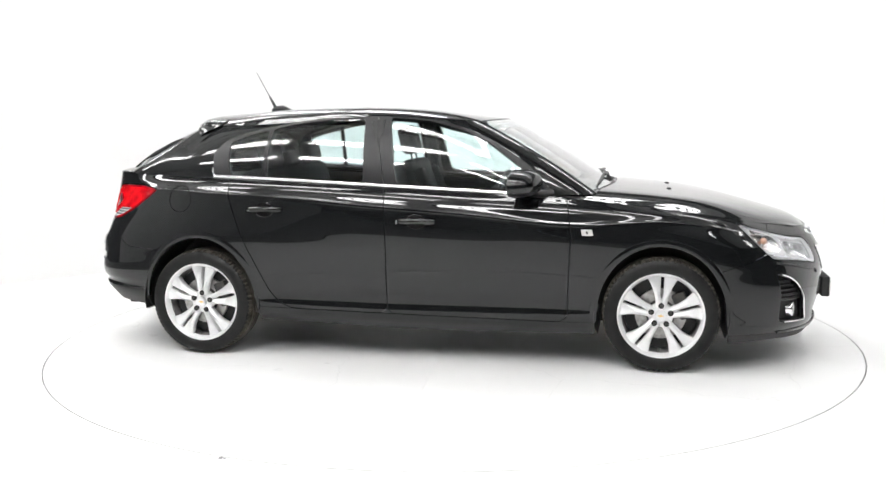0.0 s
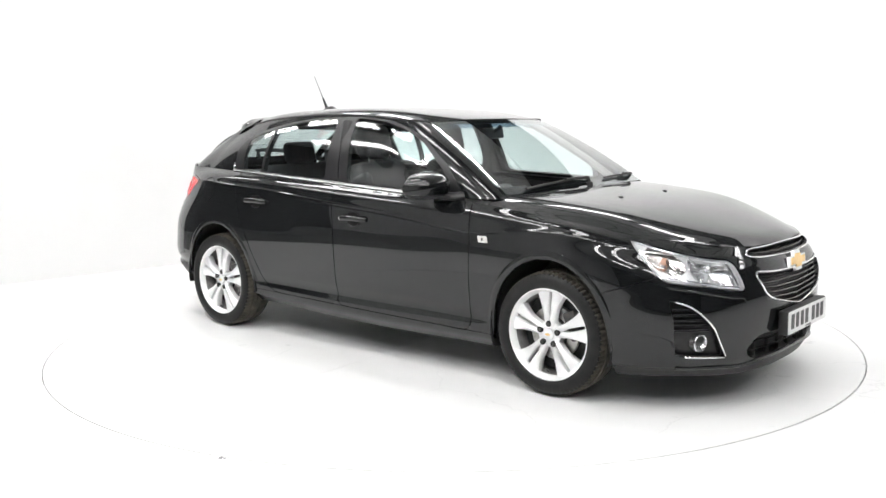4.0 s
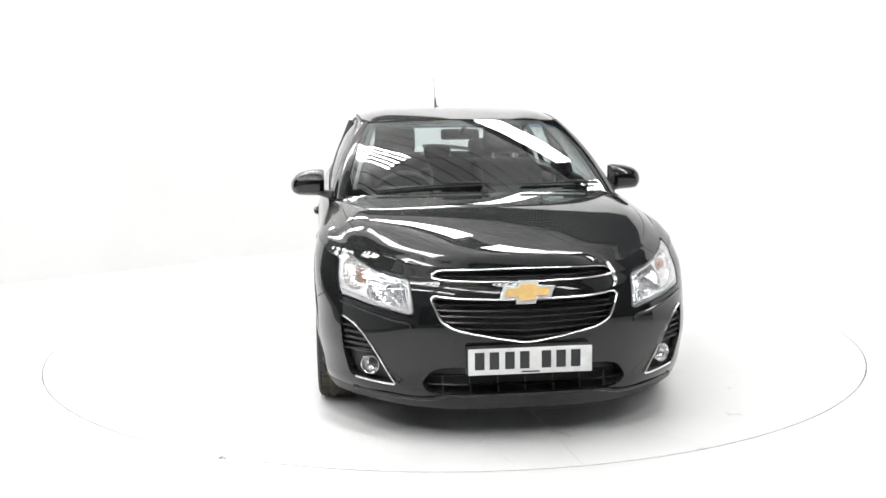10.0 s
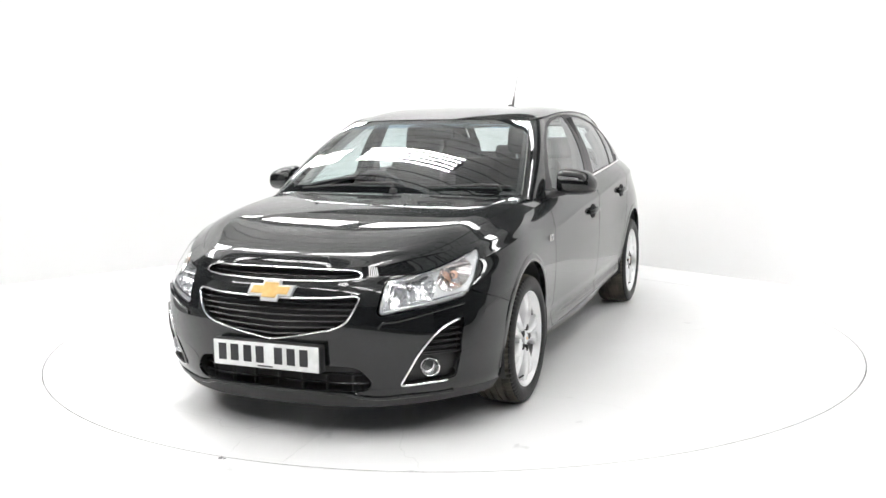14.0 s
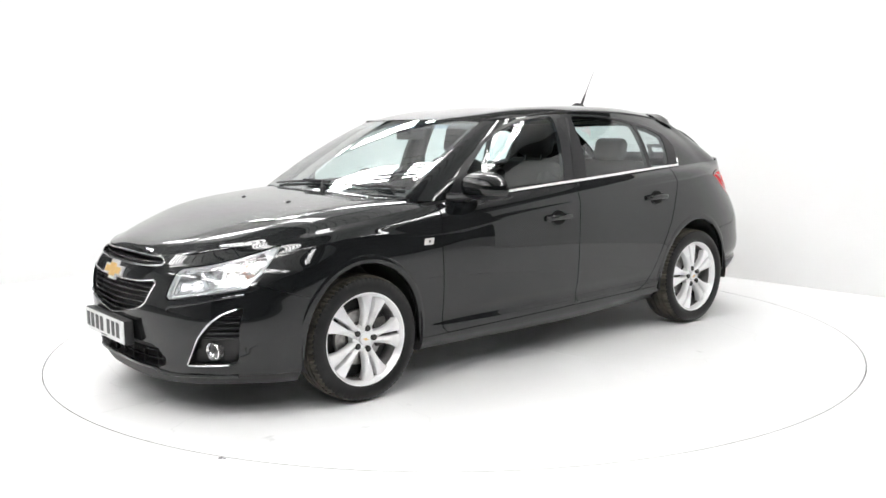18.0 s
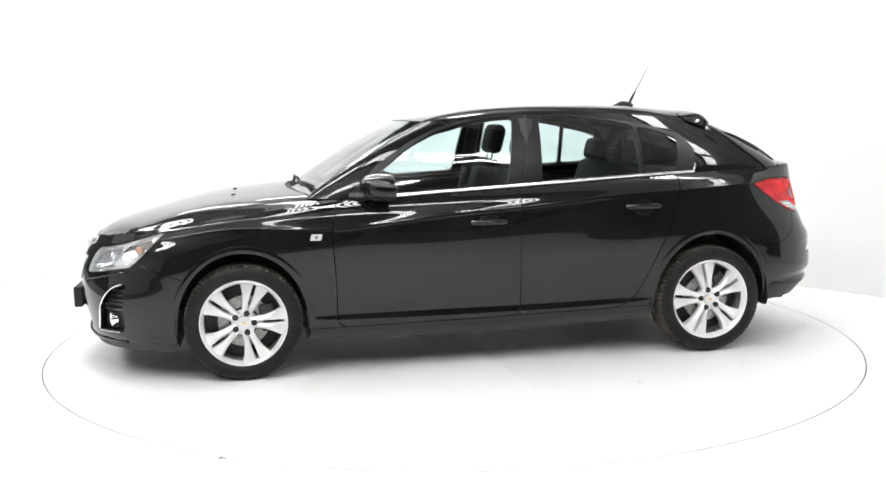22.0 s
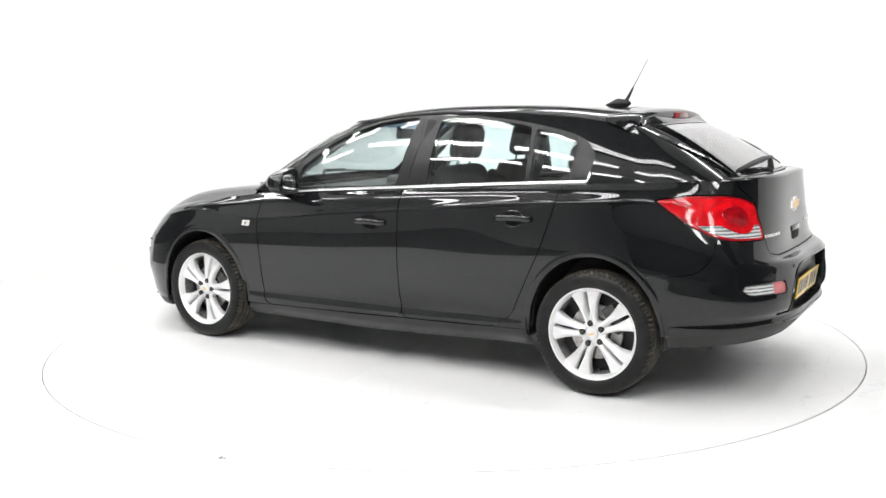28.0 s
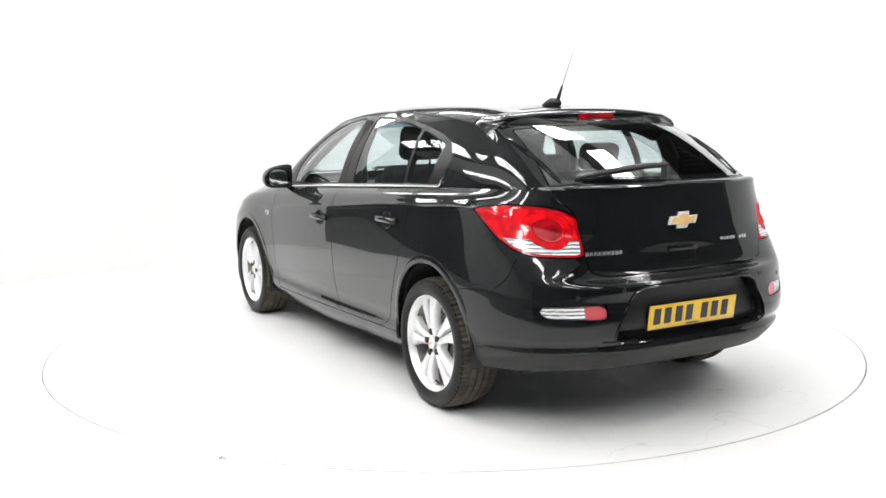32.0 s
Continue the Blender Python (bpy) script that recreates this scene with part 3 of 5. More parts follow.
def lower_body():
    low = sheet(LOW, 8, 10, True, True, False, True)
    out = {}
    _, low = carve(low, side_of(ARCH_FRONT), 0.0)
    _, low = carve(low, side_of(ARCH_REAR), 0.0)
    # lamps
    head_front = [(.470, .562), (.484, .709), (.535, .714), (.60, .728), (.665, .752), (.73, .788), (.775, .828), (.86, .88), (.95, .88), (.95, .60), (.80, .630), (.66, .598)]
    head_side = [(2.4, .3), (1.94, .610), (1.87, .672), (1.80, .742), (1.74, .800), (1.70, .838), (1.72, .87), (2.4, .9)]
    fs, ff = side_of(head_side), front_of(rounded(head_front, .02), xabove(1.4))
    out["head"], low = carve(low, lambda v: np.maximum(fs(v), ff(v)), .003)
    tail_side = rounded([(-1.625, .985), (-1.70, .93), (-1.78, .875), (-1.88, .822), (-1.97, .795), (-2.3, .78), (-2.3, 1.03), (-1.93, 1.018), (-1.78, 1.008)], .012)
    ts = side_of(tail_side)
    edge = lambda v: (0.522 + (v[:, 2] - .785) * .10) - v[:, 1]
    brow = lambda v: (v[:, 2] - (1.006 - np.clip(.68 - v[:, 1], 0, 1) ** 2 * 2.4)) * .9
    tail = lambda v: np.maximum.reduce([ts(v), edge(v), brow(v)])
    whole, low = carve(low, tail, .003)
    out["tail"], out["tail_rim"] = carve(whole, lambda v: tail(v) + .013, .0)
    # tailgate's lower half
    gate = [(-.2, .699), (.44, .706), (.51, .725), (.522, .785), (.541, .975), (.60, 1.03), (.63, 1.2), (-.2, 1.2)]
    out["gate"], low = carve(low, front_of(rounded(gate, .015), xbelow(-1.6)), .0025)
    # bonnet edge is the top row; front bumper with its openings
    seam_f = [(2.5, .0), (2.5, .9), (1.9, .9), (1.9, .66), (1.87, .636), (1.62, .548), (1.60, .0)]
    bump, low = carve(low, side_of(seam_f), .0018)
    grille_up = rounded([(-.2, .752), (.34, .748), (.372, .742), (.398, .718), (.30, .708), (-.2, .694)], .012)
    grille_low = rounded([(-.2, .632), (.10, .634), (.28, .640), (.405, .652), (.385, .60), (.352, .537), (.30, .512), (.15, .478), (0, .452), (-.2, .48)], .03)
    mouth = rounded([(-.2, .352), (.35, .350), (.40, .338), (.445, .275), (.42, .238), (.34, .226), (-.2, .222)], .03)
    fog = rounded([(.778, .545), (.718, .515), (.676, .472), (.628, .405), (.590, .335), (.545, .258), (.64, .264), (.738, .272), (.765, .38)], .016)
    front = xabove(1.7)
    out["grille_up"], bump = carve(bump, front_of(grille_up, front), 0.0)
    out["grille_low"], bump = carve(bump, front_of(grille_low, front), 0.0)
    out["mouth"], bump = carve(bump, front_of(mouth, front), 0.0)
    out["fog"], bump = carve(bump, front_of(fog, front), 0.0)
    lip = lambda v: v[:, 2] - .214
    out["lip"], out["bumper_front"] = carve(bump, lip, .001)
    # doors, sill, wings
    out["door_front"], low = carve(low, side_of(DOOR_FRONT), .0025)
    out["door_rear"], low = carve(low, side_of(DOOR_REAR), .0025)
    out["sill"], low = carve(low, side_of(SILL), .0015)
    out["wing_front"], low = carve(low, lambda v: .3 - v[:, 0], .001)
    seam_r = rounded([(-1.55, .0), (-1.60, .625), (-1.83, .640), (-1.90, .70), (-1.925, .85), (-2.6, .9), (-2.6, .0)], .03)
    bump_r, low = carve(low, side_of(seam_r), .0018)
    refl = rounded([(.725, .592), (.490, .600), (.480, .545), (.50, .535), (.70, .540), (.735, .56)], .012)
    out["refl"], bump_r = carve(bump_r, front_of(refl, xbelow(-1.7)), .002)
    plate_bay = rounded([(-.1, .662), (.30, .660), (.355, .645), (.44, .50), (.455, .425), (-.1, .405)], .03)
    out["bay"], bump_r = carve(bump_r, front_of(plate_bay, xbelow(-1.7)), 0.0)
    out["valance"], out["bumper_rear"] = carve(bump_r, lambda v: v[:, 2] - (.385 + .0 * v[:, 1]), .0008)
    out["pillar_foot"], out["quarter"] = carve(low, lambda v: -.5 - v[:, 0], 0.0)
    return out


def upper_body():
    hi = sheet(HIGH, 14, 10, True, True, True, False)
    out = {}
    # windscreen and rear window, by the surface's own coordinates
    screen = lambda v: np.maximum.reduce([(v[:, 3] - 2.93) * .08, (.10 - v[:, 4]) * .15, (v[:, 4] - 2.97) * .17])
    out["screen"], hi = carve(hi, screen, .003)
    rear = lambda v: np.maximum.reduce([(10.36 - v[:, 3]) * .11, (.13 - v[:, 4]) * .15, (v[:, 4] - 2.86) * .16])
    out["rear_glass"], hi = carve(hi, rear, .003)
    day = rounded([(.765, .962), (.60, 1.135), (.40, 1.262), (.25, 1.328), (.067, 1.378), (-.10, 1.398), (-.28, 1.404), (-.574, 1.396), (-.80, 1.372), (-.96, 1.345), (-1.12, 1.308), (-1.225, 1.268), (-1.292, 1.195), (-1.262, 1.048), (-1.17, 1.0), (-1.17, .9), (.765, .9)], .02)
    away = lambda v: .5 - v[:, 1]
    zone, out["frame"] = carve(hi, side_of(day, away), .0)
    belt = lambda x: .978 + (.56 - x) * .0445
    pane_f = rounded([(.62, .985), (.575, 1.105), (.395, 1.242), (.255, 1.310), (.062, 1.364), (-.10, 1.385), (-.200, 1.391), (-.135, belt(-.135) + .012), (.3, belt(.3) + .012), (.60, .99)], .015)
    pane_r = rounded([(-.335, belt(-.335) + .012), (-.354, 1.392), (-.574, 1.384), (-.78, 1.360), (-.915, 1.334), (-.930, 1.2), (-.932, belt(-.932) + .012)], .015)
    pane_q = rounded([(-.960, belt(-.960) + .012), (-.958, 1.2), (-.945, 1.326), (-1.09, 1.293), (-1.187, 1.255), (-1.178, 1.15), (-1.160, belt(-1.16) + .012)], .015)
    out["pane_front"], zone = carve(zone, side_of(pane_f), .0015)
    out["pane_rear"], zone = carve(zone, side_of(pane_r), .0015)
    out["pane_quarter"], zone = carve(zone, side_of(pane_q), .0015)
    out["trim_front"], rest = carve(zone, lambda v: -.243 - v[:, 0] - (v[:, 2] - 1.2) * .18, .002)
    out["trim_rear"], out["trim_quarter"] = carve(rest, lambda v: -1.178 - v[:, 0], .001)
    return out


def bonnet_sheet():
    """The bonnet with its raised middle, and the strip of each wing beside it."""
    side = [BELT[2], (1.885, .622, .798), (1.862, .640, .801), BELT[3], BELT[4], BELT[5], BELT[6]]
    mid = [(2.165, .752), (2.088, .800), (2.062, .809), (1.95, .842), (1.63, .922), (1.30, .968), (1.078, .990)]
    across = ((0, 0), (.36, .035), (.63, .105), (.79, .185), (.825, .225), (.86, .315), (.92, .55), (1, 1))
    rows = [[BELT[0], (2.150, .20, .755), (2.132, .33, .7592), (2.085, .43, .765), (2.068, .46, .768), (2.05, .48, .771), (2.01, .515, .776), BELT[2]]]
    for (mx, mz), (sx, sy, sz) in zip(mid[1:], side[1:]):
        rows.append([(mx + (sx - mx) * fr ** 2.4, sy * fr, mz + (sz - mz) * drop) for fr, drop in across])
    return sheet(rows, 10, 10, True, False, True, False)


def roof_sheet():
    rows = [[HIGH[3][0], HIGH[3][1], HIGH[3][2], HIGH[3][3]]]
    for k in range(1, 9):
        ex, ey, ez = HIGH[3][3 + k] if k > 0 else HIGH[3][3]
        if k == 1:
            ex, ey, ez = HIGH[3][4]
        mx, mz = ROOF_MID[k + 1] if k < 8 else ROOF_MID[9]
        if k == 8:
            break
        rows.append([(mx + (ex - mx) * 0, 0, mz), (ex, ey * .55, mz - (mz - ez) * .11), (ex, ey * .86, mz - (mz - ez) * .42), (ex, ey, ez)])
    rows.append([HIGH[3][13], HIGH[3][12], HIGH[3][11], HIGH[3][10]])
    return sheet(rows, 8, 10, True, False, True, True)


def build_body():
    low = lower_body()
    hi = upper_body()
    sides = (lambda s: s, flip)
    for turn in sides:
        panel("front_door", turn(low["door_front"]), PAINT, CAR)
        panel("rear_door", turn(low["door_rear"]), PAINT, CAR)
        panel("front_wing", turn(low["wing_front"]), PAINT, CAR)
        panel("rear_quarter", turn(low["quarter"]), PAINT, CAR)
        panel("sill", turn(low["sill"]), PAINT, CAR)
        panel("pillar_foot", turn(low["pillar_foot"]), PAINT, CAR)
        panel("window_frame", turn(hi["trim_front"]), SATIN, CAR, depth=.03)
        panel("window_frame", turn(hi["trim_rear"]), SATIN, CAR, depth=.03)
        panel("window_frame", turn(hi["trim_quarter"]), SATIN, CAR)
        for key in ("pane_front", "pane_rear", "pane_quarter"):
            g = panel("side_window", turn(hi[key]), WINDOW if key == "pane_front" else DARK_WINDOW, CAR, "clear greenish side window pane", depth=.003, push=-.003)
            g.visible_shadow = False
    panel("front_bumper", both(low["bumper_front"]), PAINT, CAR)
    panel("front_lip", both(low["lip"]), PLASTIC, CAR)
    panel("rear_bumper", both(low["bumper_rear"]), PAINT, CAR)
    panel("rear_valance", both(low["valance"]), PLASTIC, CAR)
    panel("tailgate", both(low["gate"]), PAINT, CAR)
    panel("body_frame", both(hi["frame"]), PAINT, CAR, depth=.03)
    lid, strip = carve(bonnet_sheet(), lambda v: (v[:, 3] - 6.0) * .06, .0016)
    panel("bonnet", both(lid), PAINT, CAR)
    for turn in sides:
        panel("wing_top", turn(strip), PAINT, CAR)
    panel("roof", both(roof_sheet()), PAINT, CAR)
    g = panel("windscreen", both(hi["screen"]), SCREEN, CAR, "clear windscreen with black edge band", depth=.003)
    g.visible_shadow = False
    g = panel("rear_window", both(hi["rear_glass"]), REAR_GLASS, CAR, "tinted rear window", depth=.003)
    g.visible_shadow = False
    return low, hi


LOWER, UPPER = build_body()


FINE_LOW = sheet(LOW, 8, 10, True, True, False, True)
FINE_LOW_N = normals(FINE_LOW)
FINE_HIGH = sheet(HIGH, 14, 10, True, True, True, False)
FINE_HIGH_N = normals(FINE_HIGH)


def on_body(way, a, b, lift=0.0, high=False):
    """The place on the body's skin met from the front, the rear or the left side, and the skin's normal."""
    S, N = (FINE_HIGH, FINE_HIGH_N) if high else (FINE_LOW, FINE_LOW_N)
    P = S["v"]
    sign = 1
    if way == "side":
        ok = P[:, 1] > .45
        d = (P[:, 0] - a) ** 2 + (P[:, 2] - b) ** 2
    else:
        sign = 1 if a >= 0 else -1
        ok = P[:, 0] > (0.2 if high else 1.45) if way == "front" else P[:, 0] < (-1.4 if high else -1.6)
        d = (P[:, 1] - abs(a)) ** 2 + (P[:, 2] - b) ** 2
    i = int(np.argmin(np.where(ok, d, 9)))
    p, n = Vector(P[i][:3]), Vector(N[i])
    if way == "side":
        q = Vector((a, p.y - (n.x * (a - p.x) + n.z * (b - p.z)) / n.y, b))
    else:
        q = Vector((p.x - (n.y * (abs(a) - p.y) + n.z * (b - p.z)) / n.x, abs(a), b))
    q = q + n * lift
    return Vector((q.x, q.y * sign, q.z)), Vector((n.x, n.y * sign, n.z))


def ellipsoid(bm, size, m, n=24, k=14, power=1.0):
    rows = []
    for i in range(k + 1):
        a = -math.pi / 2 + math.pi * i / k
        row = []
        for j in range(n):
            b = 2 * math.pi * j / n
            sx, sy, sz = math.cos(a) * math.cos(b), math.cos(a) * math.sin(b), math.sin(a)
            f = lambda q: math.copysign(abs(q) ** power, q)
            row.append(bm.verts.new(m @ Vector((size[0] * f(sx), size[1] * f(sy), size[2] * f(sz)))))
        rows.append(row)
    for A, B in zip(rows, rows[1:]):
        for j in range(n):
            q = (j + 1) % n
            bm.faces.new((A[j], A[q], B[q], B[j]))
    bmesh.ops.remove_doubles(bm, verts=bm.verts, dist=1e-5)
    return bm


def bowl(name, s, mat, parent, depth, label="", sunk=0.003):
    """A hollow behind a shell: walls from its outline to a floor at depth."""
    N = normals(s)
    P = s["v"][:, :3]
    edges = rim_edges(s)
    rim = sorted({i for e in edges for i in e})
    n = len(P)
    re = {i: n + k for k, i in enumerate(rim)}
    V = np.concatenate([P - N * depth, P[rim] - N[rim] * sunk])
    f = list(s["f"]) + [(i, j, re[j], re[i]) for i, j in edges]
    return put(name, mesh_of(name, V, f, mat), parent, label)


def slab(bm, outline, thick, m=Matrix(), bevel=0.0):
    """A plate from a flat outline in x, y, with its face towards z."""
    top = [bm.verts.new(m @ Vector((x, y, thick))) for x, y in outline]
    low = [bm.verts.new(m @ Vector((x, y, 0))) for x, y in outline]
    n = len(outline)
    if bevel:
        cx = sum(p[0] for p in outline) / n
        cy = sum(p[1] for p in outline) / n
        ins = []
        for x, y in outline:
            d = Vector((x - cx, y - cy))
            k = max(0, 1 - bevel / max(d.length, 1e-6))
            ins.append(bm.verts.new(m @ Vector((cx + d.x * k, cy + d.y * k, thick + bevel * .5))))
        for k in range(n):
            q = (k + 1) % n
            bm.faces.new((top[k], top[q], ins[q], ins[k]))
        bm.faces.new(ins)
    else:
        bm.faces.new(top)
    bm.faces.new(low[::-1])
    for k in range(n):
        q = (k + 1) % n
        bm.faces.new((low[k], low[q], top[q], top[k]))
    return bm


def facing(p, n, up=(0, 0, 1)):
    """A pose at p whose z looks along n and whose y stays up."""
    z = Vector(n).normalized()
    x = Vector(up).cross(z).normalized()
    y = z.cross(x)
    m = Matrix((x, y, z)).transposed().to_4x4()
    m.translation = p
    return m


RED_LENS = grained(material("red_lamp_lens", (0.62, 0.006, 0.012), 0.3, 0.0, 0.7, 0.01, spec=0.0), (0.40, 0.002, 0.006), (0.72, 0.005, 0.010), 16, detail=3)
DEEP_RED = grained(material("deep_red_lens", (0.36, 0.004, 0.010), 0.2, 0.0, 0.5, 0.02, spec=0.2), (0.20, 0.002, 0.006), (0.42, 0.004, 0.010), 20, detail=2)
PINK_LENS = material("pale_red_reflector", (0.55, 0.10, 0.11), 0.2, 0.0, 1.0, 0.02)
CLEAR_BLOCK = ribbed(material("ribbed_clear_lens", (0.6, 0.6, 0.61), 0.12, 0.3, 1.0, 0.02), (0.20, 0.20, 0.205), (0.80, 0.80, 0.81), 62)
AMBER = material("amber_bulb", (0.62, 0.36, 0.26), 0.15, 0.0, 1.0, 0.02)
GOLD = grained(material("gold_emblem", (0.85, 0.58, 0.22), 0.35, 0.25, 0.6, 0.06), (0.82, 0.54, 0.20), (0.88, 0.62, 0.26), 40)
PLATE_WHITE = grained(material("white_number_plate", (0.72, 0.73, 0.72), 0.35, 0.0, 0.5), (0.66, 0.67, 0.66), (0.76, 0.77, 0.76), 25)
PLATE_YELLOW = grained(material("yellow_number_plate", (0.80, 0.50, 0.02), 0.35, 0.0, 0.5), (0.76, 0.46, 0.015), (0.83, 0.54, 0.03), 25)
CUP_BLACK = material("dark_handle_cup", (0.003, 0.003, 0.003), 0.6, spec=0.1)
BADGE_CHROME = material("bright_badge_chrome", (0.85, 0.85, 0.86), 0.28, 0.45, 0.8, 0.05)
INK = material("plate_ink", (0.015, 0.015, 0.017), 0.4)
SEAT_CLOTH = grained(material("charcoal_seat_cloth", (0.018, 0.018, 0.019), 0.85), (0.014, 0.014, 0.015), (0.026, 0.026, 0.027), 60, 0.75, 0.95, 0.4, 500)
CABIN = grained(material("dark_cabin_trim", (0.02, 0.02, 0.021), 0.6), (0.016, 0.016, 0.017), (0.026, 0.026, 0.027), 30, 0.5, 0.7, 0.2, 600)
LINING = grained(material("grey_roof_lining", (0.35, 0.35, 0.34), 0.9), (0.33, 0.33, 0.32), (0.38, 0.38, 0.37), 30)
FRIT = material("black_glass_edge", (0.006, 0.006, 0.007), 0.05, 0.0, 0.5)
MIRROR = material("mirror_glass", (0.9, 0.9, 0.9), 0.01, 1.0)
BLUE_BAND = glassy("blue_shade_band", (0.42, 0.58, 0.78))


# ---- wheels ----
def tyre_mesh():
    R = HUB_Z + .002
    half = [(.226, .090), (.232, .098), (.243, .106), (.262, .1115), (.282, .110), (.296, .104), (.3045, .0985), (R - .0085, .092), (R - .0055, .084)]
    tread = [(R - .003, .070), (R - .002, .060), (R - .010, .058), (R - .010, .050), (R - .001, .048), (R, .024), (R - .010, .022), (R - .010, .014), (R, .012)]
    prof = half + tread
    prof = prof + [(r, -y) for r, y in prof[::-1]]
    bm = bmesh.new()
    n = 216
    rings = []
    for k in range(n):
        a = 2 * math.pi * k / n
        ring = []
        for i, (r, y) in enumerate(prof):
            j = min(i, len(prof) - 1 - i)
            skew = a + (0.02 * (y / .08))
            rr = r
            if k % 3 == 0 and 5 <= j <= 11:
                rr = r - (.009 if j >= 7 else .005)
            ring.append(bm.verts.new((rr * math.cos(skew), y, rr * math.sin(skew))))
        rings.append(ring)
    for k in range(n):
        A, B = rings[k], rings[(k + 1) % n]
        for i in range(len(prof) - 1):
            f = bm.faces.new((A[i], A[i + 1], B[i + 1], B[i]))
            j = min(i, len(prof) - 2 - i)
            f.material_index = 1 if j >= 7 else 0
    return bm


def spoke(bm, sgn, turn):
    """Half of a double spoke, from the hub to the rim."""
    secs = []
    for k in range(15):
        t = k / 14
        r = .046 + t * .178
        inn = .0085 * max(0, min(1, (t - .22) / .14, (.99 - t) / .08))
        out = .029 + .056 * t ** 1.1 - .011 * math.sin(math.pi * t)
        y = .083 + .010 * math.sin(math.pi * t) - .004 * t
        rim_y = y - .004
        mid = (inn + out) / 2
        pts = [(inn, y - .045), (inn, y - .010), (inn + .003, rim_y), (mid, y + .003), (out - .004, rim_y), (out, y - .012), (out * .96, y - .045)]
        ring = []
        for s, yy in pts:
            ang = math.asin(min(.99, s / r)) * sgn + turn
            ring.append(bm.verts.new((r * math.cos(ang), yy, r * math.sin(ang))))
        secs.append(ring)
    for A, B in zip(secs, secs[1:]):
        for i in range(6):
            bm.faces.new((A[i], A[i + 1], B[i + 1], B[i]))


def wheel(m):
    bm = bmesh.new()
    lathe(bm, [(.210, .066), (.216, .080), (.222, .088), (.228, .098), (.234, .099), (.235, .094), (.230, .086)], 96)
    top = part("wheel", bm, ALLOY, CAR, "silver five-double-spoke alloy wheel with black tyre", sharp=40)
    top.matrix_basis = m
    # barrel behind the spokes, coloured darker to hold the shade between them
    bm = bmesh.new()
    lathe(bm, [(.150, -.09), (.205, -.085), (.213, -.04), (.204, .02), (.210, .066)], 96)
    part("rim_barrel", bm, SHADED_ALLOY, top, "dull rim barrel, its shade put into a darker alloy colour", sharp=40)
    bm = bmesh.new()
    lathe(bm, [(.0005, .076), (.030, .0765), (.052, .078), (.066, .074), (.070, .050), (.060, .02)], 60)
    part("wheel_centre", bm, ALLOY, top)
    for k in range(5):
        for sgn in (1, -1):
            bm = bmesh.new()
            spoke(bm, sgn, radians(90 + 72 * k))
            part("spoke", bm, ALLOY, top, sharp=40)
    me = bpy.data.meshes.new("tyre")
    bm = tyre_mesh()
    bmesh.ops.recalc_face_normals(bm, faces=bm.faces)
    for f in bm.faces:
        f.smooth = True
    for e in bm.edges:
        if len(e.link_faces) == 2 and e.calc_face_angle(0) > radians(32):
            e.smooth = False
    bm.to_mesh(me)
    bm.free()
    me.materials.append(RUBBER)
    me.materials.append(TREAD)
    put("tyre", me, top, "black road tyre with worn brownish tread")
    bm = bmesh.new()
    lathe(bm, [(.0005, .0925), (.024, .092), (.029, .089), (.030, .072)], 40)
    part("centre_cap", bm, ALLOY, top)
    bm = bmesh.new()
    slab(bm, bowtie(.016, .0065), .0012, Matrix.Translation((0, .0925, 0)) @ Matrix.Rotation(radians(-90), 4, "X"))
    part("cap_emblem", bm, GOLD, top, "small gold wheel emblem")
    for k in range(5):
        a = radians(90 + 72 * k)
        bm = bmesh.new()
        c = Matrix.Translation((.054 * math.cos(a), 0, .054 * math.sin(a)))
        lathe(bm, [(.0005, .0935), (.007, .0935), (.0085, .091), (.0085, .070)], 6, c)
        part("wheel_nut", bm, DARK_ALLOY, top)
    for k in range(5):
        bm = bmesh.new()
        a = radians(90 + 72 * k)
        lathe(bm, [(.0005, .0905), (.0145, .0905), (.0155, .0885), (.0155, .070)], 20, Matrix.Translation((.054 * math.cos(a), 0, .054 * math.sin(a))))
        part("nut_recess", bm, PLASTIC, top)
    bm = bmesh.new()
    lathe(bm, [(.080, .030), (.138, .030), (.138, .006), (.080, .006)], 48, closed=True)
    part("brake_disc", bm, STEEL, top, "bright steel brake disc")
    bm = bmesh.new()
    lathe(bm, [(.0005, .034), (.078, .034), (.078, .010), (.0005, .010)], 32)
    part("hub", bm, DARK_ALLOY, top)
    bm = bmesh.new()
    lathe(bm, [(.0005, .002), (.196, .002), (.196, -.02), (.0005, -.02)], 40)
    part("backing_plate", bm, PLASTIC, top)
    bm = bmesh.new()
    box(bm, (.075, .06, .15), Matrix.Rotation(radians(25), 4, "Y") @ Matrix.Translation((-.125, .02, 0)), .012)
    part("brake_caliper", bm, DARK_ALLOY, top)
    bm = bmesh.new()
    a = radians(-90)
    tube(bm, [(.196 * math.cos(a), .070, .196 * math.sin(a)), (.180 * math.cos(a), .092, .180 * math.sin(a))], .0045, 8)
    part("valve", bm, PLASTIC, top)
    return top


def bowtie(w, h):
    a, b, k = w * .42, h, h * .50
    s = w * .16
    return [(-w, -k), (-a + s * .1, -k), (-a, -b), (a - s, -b), (a - s * .4, -k), (w - s, -k), (w, k), (a - s * .1, k), (a, b), (-a + s, b), (-a + s * .4, k), (-w + s, k)]


